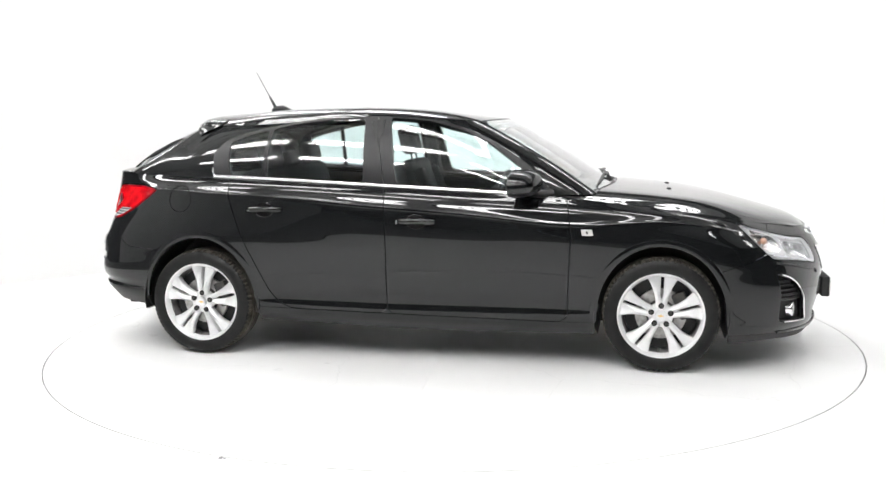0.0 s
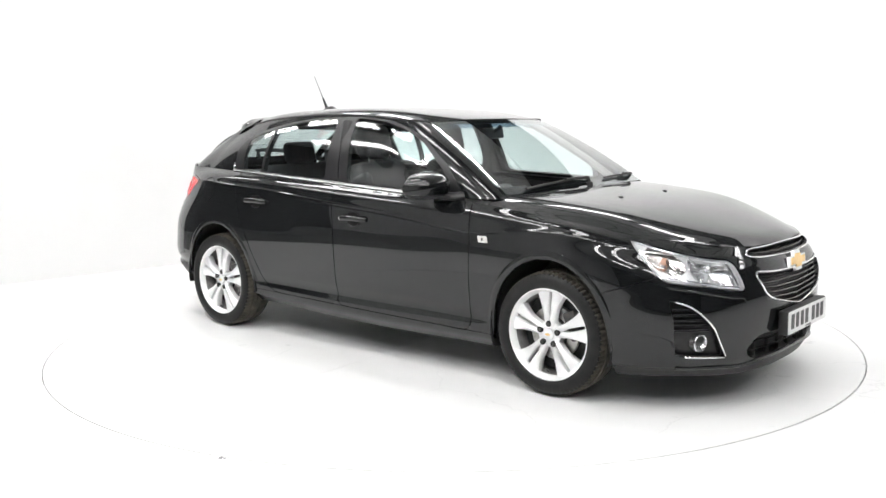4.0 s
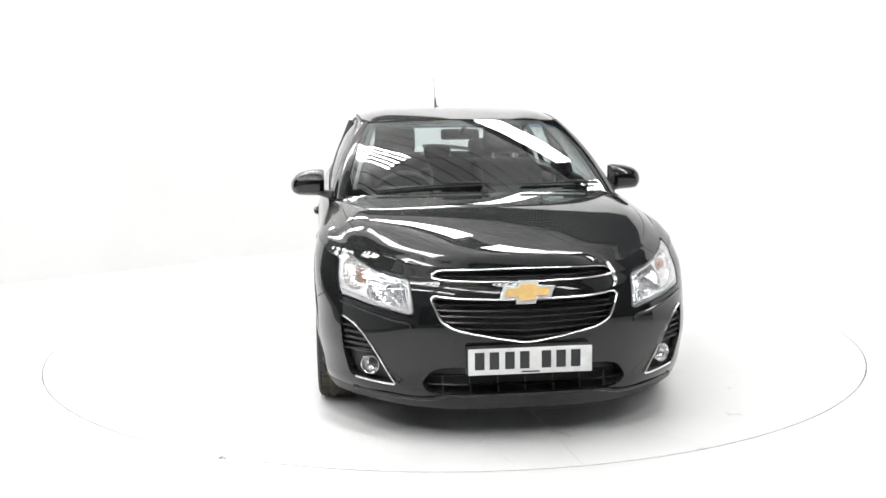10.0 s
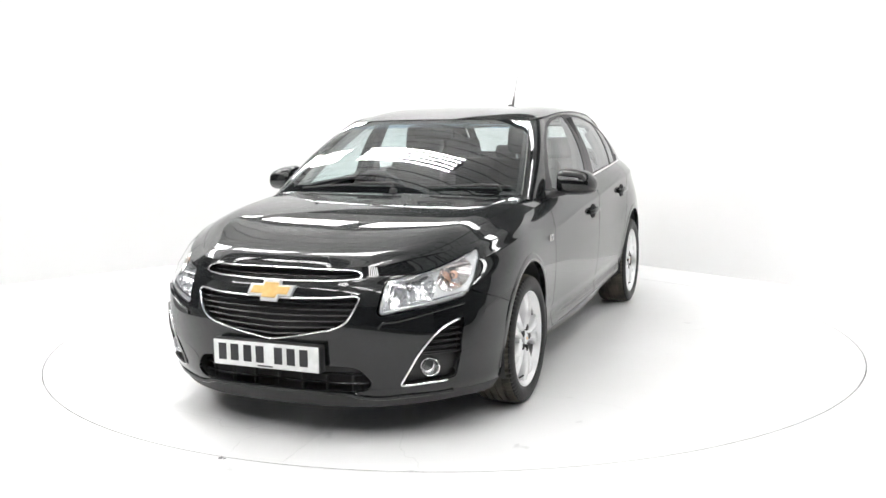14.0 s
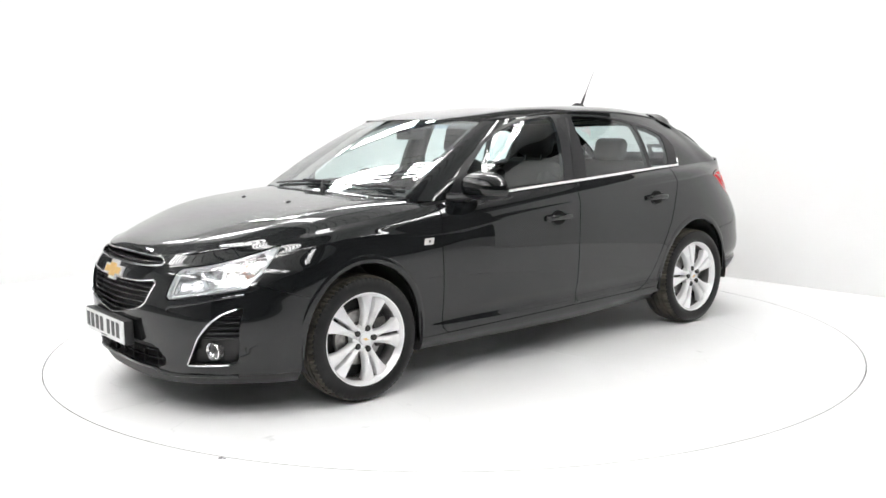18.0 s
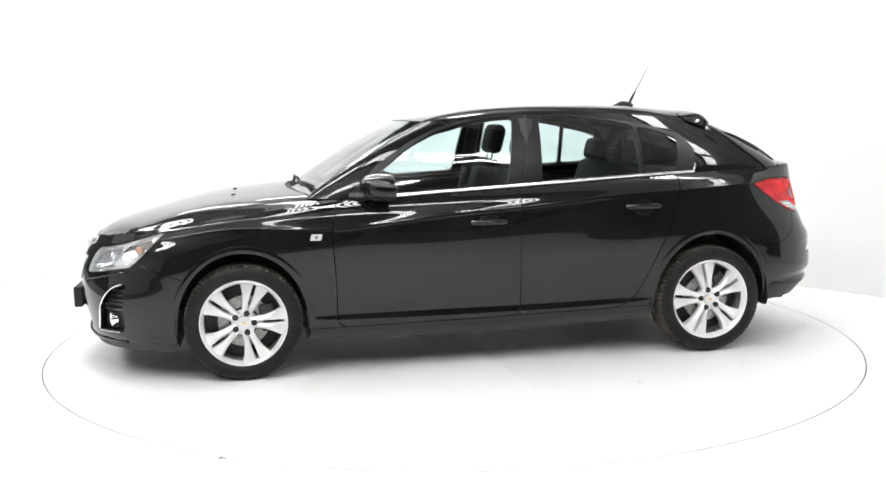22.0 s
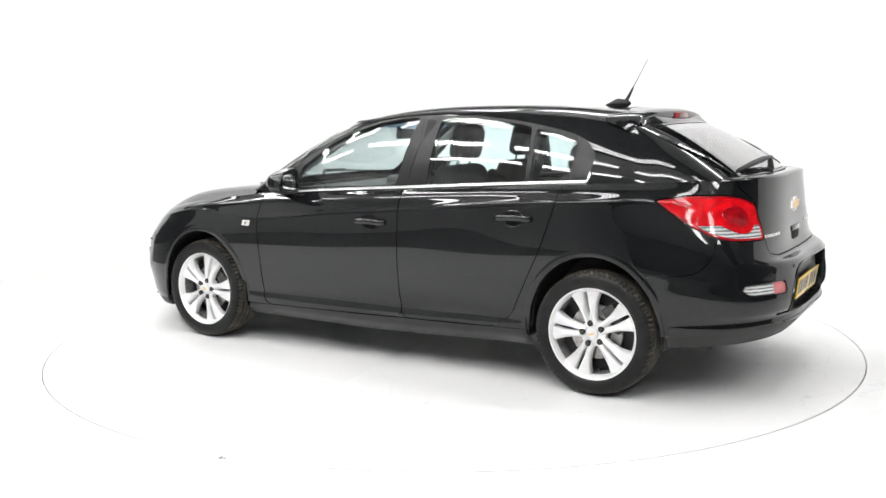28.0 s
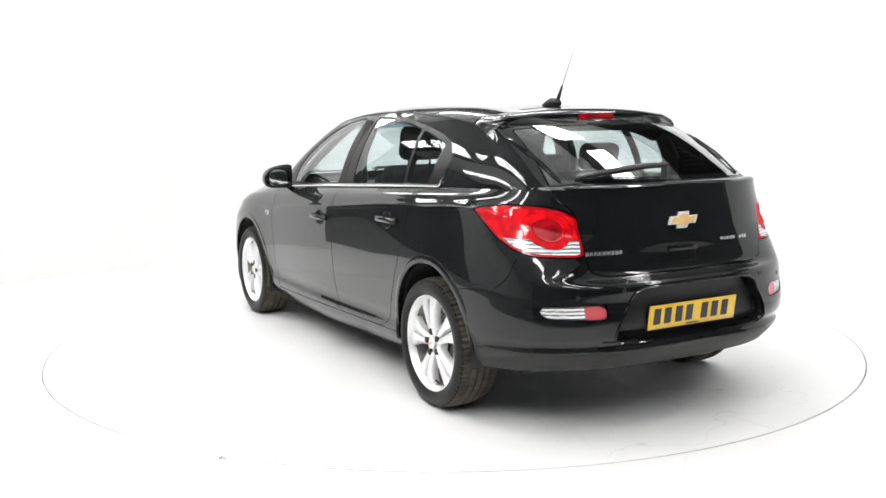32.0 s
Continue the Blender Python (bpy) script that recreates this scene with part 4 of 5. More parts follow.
WHEEL_Y = .779
first_wheel = wheel(pose(AXLE, WHEEL_Y, HUB_Z, 0, -18, 0))
for x, y, roll_deg in ((-AXLE, WHEEL_Y, 12), (AXLE, -WHEEL_Y, -2), (-AXLE, -WHEEL_Y, -5)):
    copy_thing(first_wheel, pose(x, y, HUB_Z) @ pose(0, 0, 0, 0, 0, 180 if y < 0 else 0) @ pose(0, 0, 0, 0, roll_deg, 0))


def arches_and_underside():
    for cx, r in ((AXLE, .375), (-AXLE, .385)):
        for sg in (1, -1):
            bm = bmesh.new()
            rows = []
            for k in range(25):
                a = math.pi * (-.12 + 1.24 * k / 24)
                x, z = cx + r * .96 * math.cos(a), HUB_Z + r * math.sin(a)
                rows.append([bm.verts.new((x, sg * y, max(z, .20 if cx > 0 else .265))) for y in (.872, .70, .52)])
            for A, B in zip(rows, rows[1:]):
                for i in range(2):
                    bm.faces.new((A[i], A[i + 1], B[i + 1], B[i]))
            bm.faces.new([r_[2] for r_ in rows])
            part("wheel_arch_liner", bm, PLASTIC, CAR)
    bm = bmesh.new()
    box(bm, (1.78, 1.50, .05), Matrix.Translation((0, 0, .225)), .02)
    box(bm, (.86, 1.02, .05), Matrix.Translation((1.34, 0, .235)), .02)
    box(bm, (.86, 1.02, .05), Matrix.Translation((-1.34, 0, .265)), .02)
    box(bm, (.34, 1.00, .04), Matrix.Translation((1.86, 0, .215)), .015)
    box(bm, (.34, 1.20, .04), Matrix.Translation((-1.88, 0, .315)), .015)
    part("underbody", bm, PLASTIC, CAR)
    bm = bmesh.new()
    tube(bm, [(.9, -.1, .19), (-.9, -.12, .20), (-1.5, -.3, .24)], .03, 10)
    part("exhaust_pipe", bm, DARK_ALLOY, CAR)
    bm = bmesh.new()
    box(bm, (.20, .44, .17), Matrix.Translation((-1.78, -.30, .27)), .06, 3)
    part("silencer", bm, DARK_ALLOY, CAR)


arches_and_underside()


def arch_lips():
    """The flat rolled flange round each wheel opening."""
    for cx, curve in ((AXLE, ARCH_FRONT), (-AXLE, ARCH_REAR)):
        lo = .21 if cx > 0 else .30
        for sg in (1, -1):
            rows = []
            for x, z in curve:
                if z < lo:
                    continue
                d = Vector((x - cx, z - HUB_Z)).normalized()
                row = []
                for out, lift in ((-.004, -.022), (-.003, .002), (.001, .0038), (.026, .0032), (.034, .0012), (.038, -.004)):
                    q, _ = on_body("side", x + d.x * out, z + d.y * out, 0)
                    row.append((q.x, sg * (q.y + lift), q.z))
                rows.append(row)
            ys = np.array([[p[1] for p in r] for r in rows])
            for _ in range(4):
                ys[1:-1] = (ys[:-2] + 2 * ys[1:-1] + ys[2:]) / 4
            bm = bmesh.new()
            grid = [[bm.verts.new((p[0], float(ys[i][j]), p[2])) for j, p in enumerate(r)] for i, r in enumerate(rows)]
            for A, B in zip(grid, grid[1:]):
                for i in range(5):
                    bm.faces.new((A[i], A[i + 1], B[i + 1], B[i]))
            part("wheel_arch_lip", bm, PAINT, CAR, sharp=35)


arch_lips()


# ---- nose ----
def front_bar(y0, y1, zfun, depth, n=24):
    return [on_body("front", y0 + (y1 - y0) * k / n, zfun(y0 + (y1 - y0) * k / n), -depth)[0] for k in range(n + 1)]


def nose():
    up, lo, mouth = both(LOWER["grille_up"]), both(LOWER["grille_low"]), both(LOWER["mouth"])
    bowl("upper_grille", up, PLASTIC, CAR, .045, "black slatted upper grille")
    g = bowl("lower_grille", lo, PLASTIC, CAR, .055, "black slatted main grille with chrome surround")
    bowl("air_intake", mouth, PLASTIC, CAR, .07)
    bar_along("grille_surround", up, TRIM_CHROME, CAR, .0040, .002, "bright chrome grille surround")
    bar_along("grille_surround", lo, TRIM_CHROME, CAR, .0046, .003, "bright chrome grille surround")
    for k in range(2):
        z = .713 + k * .017
        bm = bmesh.new()
        tube(bm, front_bar(-.37, .37, lambda y: z + .010 * (abs(y) / .4) ** 2 - (.003 if k == 0 else 0), .018), .0042, 6, flat=2.2)
        part("grille_slat", bm, SLAT, CAR)
    for k in range(6):
        z0 = .617 - k * .0265
        drop = .004 + .0045 * k
        half = (.388, .378, .366, .345, .295, .185)[k]
        bm = bmesh.new()
        tube(bm, front_bar(-half, half, lambda y: z0 - drop * (1 - abs(y) / .4) + drop * .6, .020), .0052, 6, flat=2.0)
        part("grille_slat", bm, SLAT, CAR)
    for k in range(2):
        z = .262 + .042 * k
        bm = bmesh.new()
        tube(bm, front_bar(-.425 + .02 * k, .425 - .02 * k, lambda y: z, .03), .006, 6, flat=1.5)
        part("intake_slat", bm, SLAT, CAR)
    for k in range(7):
        y = -.36 + .12 * k
        p, _ = on_body("front", y, .262, -.035)
        bm = bmesh.new()
        box(bm, (.02, .006, .07), Matrix.Translation(p), .001, 1)
        part("intake_rib", bm, PLASTIC, CAR)
    # emblem
    p, nrm = on_body("front", 0, .66, .004)
    m = facing(p, Vector((1, 0, .25)))
    bm = bmesh.new()
    slab(bm, bowtie(.118, .049), .012, m, .004)
    e = part("emblem", bm, BADGE_CHROME, CAR, "chrome-edged gold cross-shaped emblem", sharp=20)
    bm = bmesh.new()
    slab(bm, bowtie(.098, .033), .003, m @ Matrix.Translation((0, 0, .0145)), .002)
    part("emblem_face", bm, GOLD, e, "gold emblem face", sharp=20)
    # fog lamps, chrome blades
    for sg in (1, -1):
        s = LOWER["fog"] if sg > 0 else flip(LOWER["fog"])
        bez = bowl("fog_lamp_bezel", s, PLASTIC, CAR, .035, "matt black fog lamp bezel with louvres")
        inner_edge = lambda q: (q.z < .285 and abs(q.y) < .72) or (abs(q.y) < .590 + (q.z - .258) * .62 and q.z < .536)
        bar_along("chrome_blade", s, TRIM_CHROME, bez, .0048, .003, "bright chrome blade", keep=inner_edge)
        p, nrm = on_body("front", sg * .662, .328, -.016)
        bm = bmesh.new()
        m = facing(p, Vector((1, sg * .28, 0)))
        lathe(bm, [(.0005, -.028), (.014, -.026), (.026, -.018), (.034, -.006), (.037, .002), (.040, .004), (.043, .0), (.043, -.03)], 32, m @ Matrix.Rotation(radians(90), 4, "X"))
        part("fog_lamp", bm, FACET, bez, "round clear fog lamp")
        bm = bmesh.new()
        lathe(bm, [(.0005, .012), (.022, .010), (.038, .003)], 32, m @ Matrix.Rotation(radians(90), 4, "X"))
        part("fog_lens", bm, LENS, bez)
        for k in range(5):
            z = .392 + .026 * k
            y0 = .648 + (z - .40) * .60
            pts = [on_body("front", sg * (y0 + (.768 - y0) * j / 6), z, -.018)[0] for j in range(7)]
            bm = bmesh.new()
            tube(bm, pts, .006, 6, flat=1.8)
            part("louvre", bm, SATIN, bez)
    # raised edge of the lower lip, and the bumper's ledge under each headlamp
    path = [(-.72, .214), (-.58, .210), (-.44, .206), (-.385, .212), (-.345, .224), (-.28, .227), (0, .228)]
    path = path + [(-y, z) for y, z in path[-2::-1]]
    fine, _ = spline([tuple(on_body("front", y, z, .004)[0]) for y, z in path], 6)
    bm = bmesh.new()
    tube(bm, [tuple(q) for q in fine], .009, 8, flat=.6)
    part("lip_edge", bm, PAINT, CAR)
    for sg in (1, -1):
        pts = [on_body("front", sg * y, z, .003)[0] for y, z in ((.478, .512), (.486, .530), (.54, .541), (.62, .560), (.70, .580), (.77, .596))]
        fine, _ = spline([tuple(q) for q in pts], 6)
        bm = bmesh.new()
        tube(bm, [tuple(q) for q in fine], .006, 8, flat=.7)
        part("bumper_ledge", bm, PAINT, CAR)
    # number plate on its carrier
    bm = bmesh.new()
    box(bm, (.045, .53, .118), pose(2.285, 0, .390), .006)
    part("plate_carrier", bm, PLASTIC, CAR)
    number_plate((2.311, 0, .390), 90, PLATE_WHITE, "white number plate with dark characters", 0)


def number_plate(at, turn, mat, label, tilt):
    m = pose(*at, 0, 0, turn) @ pose(0, 0, 0, tilt, 0, 0)
    bm = bmesh.new()
    box(bm, (.52, .006, .111), Matrix(), .0025, 2)
    pl = part("number_plate", bm, mat, CAR, label)
    pl.matrix_basis = m
    xs = (-.213, -.152, -.087, -.025, .066, .128, .190)
    for k, x in enumerate(xs):
        bm = bmesh.new()
        box(bm, (.040, .002, .073), Matrix.Translation((x, -.0036, .004)), .0005, 1)
        part("plate_mark", bm, INK, pl)
    bm = bmesh.new()
    box(bm, (.075, .0015, .006), Matrix.Translation((0, -.0035, -.046)))
    part("maker_mark", bm, INK, pl)
    return pl


nose()


# ---- lamps ----
def refined(s, cuts=3):
    """A shell with each face cut finer."""
    bm = bmesh.new()
    vs = [bm.verts.new(tuple(float(c) for c in v[:3])) for v in s["v"]]
    for f in s["f"]:
        try:
            bm.faces.new([vs[i] for i in f])
        except ValueError:
            pass
    bmesh.ops.subdivide_edges(bm, edges=bm.edges, cuts=cuts, use_grid_fill=True)
    return bm


def sunk_shell(name, s, mat, parent, deep, sg, label=""):
    """A shell moved back into its lamp by a depth that depends on y and z."""
    bm = refined(s)
    way = Vector((-1, -.22, -.02)).normalized()
    for v in bm.verts:
        v.co += way * deep(v.co.y, v.co.z)
    if sg < 0:
        for v in bm.verts:
            v.co.y = -v.co.y
    return part(name, bm, mat, parent, label, sharp=28)


MAIN_Y, MAIN_Z, MAIN_R = .575, .652, .082
TURN_Y, TURN_Z, TURN_R = .712, .708, .054


def head_lamps():
    away_main = lambda v: np.hypot(v[:, 1] - MAIN_Y, v[:, 2] - MAIN_Z) - MAIN_R
    away_turn = lambda v: np.hypot(v[:, 1] - TURN_Y, (v[:, 2] - TURN_Z) * .85) - TURN_R
    shelf = lambda y, z: .024

    def main_depth(y, z):
        r = math.hypot(y - MAIN_Y, z - MAIN_Z) / MAIN_R
        a = math.atan2(z - MAIN_Z, y - MAIN_Y)
        return .030 + .060 * max(0, 1 - r * r) + .0045 * (1 if math.cos(9 * a) > 0 else -1) * min(1, r * 1.6)

    def turn_depth(y, z):
        r = math.hypot(y - TURN_Y, (z - TURN_Z) * .85) / TURN_R
        return .028 + .045 * max(0, 1 - r * r) + .002 * math.cos(y * 700)

    for sg in (1, -1):
        s = LOWER["head"] if sg > 0 else flip(LOWER["head"])
        lamp = bowl("headlamp", s, HEAD_INNER, CAR, .105, "clear headlamp with chrome reflectors")
        lens = panel("headlamp_lens", s, LENS, lamp, "clear plastic lens", depth=.004)
        lens.visible_shadow = False
        big, rest = carve(LOWER["head"], away_main, .0)
        small, rest = carve(rest, away_turn, .0)
        sunk_shell("main_reflector", big, FACET, lamp, main_depth, sg, "faceted chrome reflector")
        sunk_shell("indicator_reflector", small, AMBER_BOWL, lamp, turn_depth, sg, "amber-tinted indicator reflector")
        sunk_shell("lamp_shelf", rest, HEAD_INNER, lamp, shelf, sg)
        for y, z, r, mat, name, d in ((MAIN_Y, MAIN_Z + .014, .019, CHROME, "main_bulb", .045), (TURN_Y - .004, TURN_Z, .019, AMBER, "indicator_bulb", .042)):
            p, nrm = on_body("front", y, z, 0)
            p = p + Vector((-1, -.22, -.02)).normalized() * d
            bm = bmesh.new()
            ellipsoid(bm, (r, r, r), Matrix.Translation((p.x, sg * p.y, p.z)), 20, 12)
            part(name, bm, mat, lamp)
            bm = bmesh.new()
            tube(bm, [(p.x - .004, sg * p.y, p.z - r * .7), (p.x - .012, sg * p.y, p.z - .060 if name == "main_bulb" else p.z - .03)], [.011, .008], 10)
            part("bulb_stem", bm, REFLECTOR, lamp)
            bm = bmesh.new()
            lathe(bm, [(r * .35, .001), (r * .62, .001), (r * .62, -.003), (r * .35, -.003)], 20, facing(Vector((p.x + r, sg * p.y, p.z)), Vector((1, sg * .1, 0))) @ Matrix.Rotation(radians(90), 4, "X"), True)
            part("bulb_ring", bm, DARK_ALLOY, lamp)
        # ring round the main reflector, chrome strips along the foot and the inner end
        ring = []
        for k in range(49):
            a = radians(-62 + 244 * k / 48)
            y, z = MAIN_Y + (MAIN_R + .002) * math.cos(a), MAIN_Z + (MAIN_R + .002) * math.sin(a)
            if z > .557 + (y - .478) * .27 + .012 and z < .700 + (y - .50) * .20 and y > .492:
                q = on_body("front", y, z, 0)[0] + Vector((-1, -.22, -.02)).normalized() * .024
                ring.append((q.x, sg * q.y, q.z))
        if len(ring) > 3:
            bm = bmesh.new()
            tube(bm, ring, .004, 6)
            part("bowl_ring", bm, CHROME, lamp)
        for path, r in ((((.490, .582), (.56, .594), (.64, .612), (.72, .630), (.78, .642)), .006), (((.494, .590), (.499, .635), (.504, .690)), .005), (((.512, .594), (.516, .64), (.520, .695)), .003),
                        (((.50, .697), (.57, .708), (.64, .730), (.70, .758), (.745, .790)), .005)):
            pts = []
            for y, z in path:
                q = on_body("front", y, z, 0)[0] + Vector((-1, -.22, -.02)).normalized() * .018
                pts.append((q.x, sg * q.y, q.z))
            fine, _ = spline(pts, 5)
            bm = bmesh.new()
            tube(bm, [tuple(q) for q in fine], r, 8)
            part("lamp_bezel", bm, CHROME, lamp)


AMBER_BOWL = grained(material("amber_tinted_reflector", (0.80, 0.74, 0.72), 0.14, 1.0), (0.86, 0.85, 0.845), (0.80, 0.74, 0.71), 22, 0.08, 0.2, 0.8, 60)
HEAD_INNER = grained(material("bright_lamp_housing", (0.8, 0.81, 0.82), 0.22, 0.4), (0.68, 0.685, 0.69), (0.86, 0.865, 0.87), 12, 0.15, 0.32, 0.7, 26)
head_lamps()


def tail_lamps():
    white = lambda v: v[:, 2] - np.minimum(.892 + (v[:, 0] + 1.76) * .10, .868)
    rnd_y, rnd_z, rnd_r = .640, .905, .078
    for sg in (1, -1):
        s = LOWER["tail"]
        edge_in, edge = LOWER["tail_rim"], s
        circ = lambda v: np.maximum(np.hypot(v[:, 1] - rnd_y, v[:, 2] - rnd_z) - rnd_r, v[:, 0] + 1.7)
        disc, rest = carve(edge, circ, .0008)
        clear, red = carve(rest, white, .0008)
        core, ring = carve(disc, lambda v: np.hypot(v[:, 1] - rnd_y, v[:, 2] - rnd_z) - .046, .0008)
        turn = (lambda q: q) if sg > 0 else flip
        lamp = panel("tail_lamp", turn(red), RED_LENS, CAR, "red tail lamp with clear lower strip", depth=.02)
        panel("lamp_rim", turn(edge_in), DEEP_RED, lamp, depth=.012)
        panel("reversing_lens", turn(clear), CLEAR_BLOCK, lamp, "clear ribbed reversing lens", depth=.01, push=-.002)
        panel("brake_lens", turn(ring), RED_LENS, lamp, depth=.01, push=.0015)
        panel("brake_lens_core", turn(core), DEEP_RED, lamp, "dark red round lens", depth=.012, push=.001)
        for rr, thick, mat in ((.048, .0028, RED_LENS),):
            ring_pts = []
            for k in range(40):
                a = 2 * math.pi * k / 40
                y, z = rnd_y + rr * math.cos(a), rnd_z + rr * math.sin(a)
                q = on_body("rear", y, z, .004)[0]
                ring_pts.append((q.x, sg * q.y, q.z))
            bm = bmesh.new()
            tube(bm, ring_pts, thick, 6, True)
            part("lens_ring", bm, mat, lamp)
        # bumper reflector: clear outside, red inside
        r_in, r_out = carve(LOWER["refl"], lambda v: v[:, 1] - .575, .0008)
        lamp2 = bowl("bumper_lamp", turn(LOWER["refl"]), PLASTIC, CAR, .03, "clear and red lamp in the rear bumper", sunk=0.0)
        panel("reflector_clear", turn(r_out), CLEAR_BLOCK, lamp2, depth=.01, push=-.006)
        panel("reflector_red", turn(r_in), PINK_LENS, lamp2, "red reflector", depth=.01, push=-.006)


tail_lamps()


# ---- tail ----
def tail():
    bay = both(LOWER["bay"])
    bowl("plate_recess", bay, SATIN, CAR, .048)
    bar_along("recess_lip", bay, PAINT, CAR, .0045, .001)
    bar = number_plate((-2.186, 0, .515), -90, PLATE_YELLOW, "yellow number plate with dark characters", 8)
    p, nrm = on_body("rear", 0, .922, -.002)
    m = facing(p, Vector((-1, 0, .05)))
    bm = bmesh.new()
    slab(bm, bowtie(.088, .037), .009, m, .003)
    e = part("rear_emblem", bm, BADGE_CHROME, CAR, "chrome-edged gold cross-shaped emblem", sharp=20)
    bm = bmesh.new()
    slab(bm, bowtie(.073, .025), .002, m @ Matrix.Translation((0, 0, .011)), .001)
    part("emblem_face", bm, GOLD, e, "gold emblem face", sharp=20)
    for y0, y1, z, n in ((.525, .345, .803, 9), (-.23, -.33, .822, 5), (-.355, -.41, .822, 3)):
        step = (y1 - y0) / n
        for k in range(n):
            p, nrm = on_body("rear", y0 + step * (k + .5), z, .001)
            bm = bmesh.new()
            box(bm, (abs(step) * .74, .016, .004), facing(p, nrm), .001, 1)
            part("badge_bar", bm, TRIM_CHROME, CAR, "small chrome badge bar")
    # grip in the gate
    bm = bmesh.new()
    p, nrm = on_body("rear", 0, .765, -.004)
    m = facing(p, nrm)
    box(bm, (.17, .075, .012), m, .012, 3)
    gp = part("gate_grip", bm, CUP_BLACK, CAR)
    bm = bmesh.new()
    box(bm, (.178, .028, .016), m @ Matrix.Translation((0, .034, .004)), .006, 2)
    part("grip_lip", bm, PAINT, gp)
    # rounded shelf between the rear window and the gate's face
    inner = [(-1.885, .605, 1.077), (-1.925, .577, 1.081), (-1.972, .38, 1.083), (-1.997, 0, 1.084)]
    outer = [(-1.895, .640, 1.071), (-1.953, .612, 1.073), (-2.059, .43, 1.079), (-2.097, 0, 1.082)]
    middle = [tuple((a + b) / 2 + (.009 if i == 2 else 0) for i, (a, b) in enumerate(zip(p, q))) for p, q in zip(inner, outer)]
    near = [tuple(a + (b - a) * .88 + (.007 if i == 2 else 0) for i, (a, b) in enumerate(zip(p, q))) for p, q in zip(inner, outer)]
    panel("gate_shelf", both(sheet([[p[::1] for p in r[::-1]] for r in (inner, middle, near, outer)], 6, 10, True, False)), PAINT, CAR, depth=.004)
    # ledge between gate and bumper
    bm = bmesh.new()
    rows = []
    for k in range(25):
        y = -.50 + 1.0 * k / 24
        a, _ = on_body("rear", y, .700, -.05)
        b, _ = on_body("rear", y, .683, -.002)
        rows.append((bm.verts.new(a), bm.verts.new(b)))
    for A, B in zip(rows, rows[1:]):
        bm.faces.new((A[0], A[1], B[1], B[0]))
    part("bumper_ledge", bm, PLASTIC, CAR)
    # crease of the lower bumper
    pts = [on_body("rear", -.48 + .96 * k / 30, .392, .002)[0] for k in range(31)]
    bm = bmesh.new()
    tube(bm, pts, .006, 6, flat=.5)
    part("bumper_crease", bm, PAINT, CAR)
    # parking sensors
    for y, z in ((-.60, .630), (-.405, .655), (.405, .655), (.60, .630)):
        p, nrm = on_body("rear", y, z, .001)
        bm = bmesh.new()
        lathe(bm, [(.0005, .001), (.009, .001), (.0105, -.001)], 16, facing(p, nrm) @ Matrix.Rotation(radians(90), 4, "X"))
        part("parking_sensor", bm, SATIN, CAR)


tail()


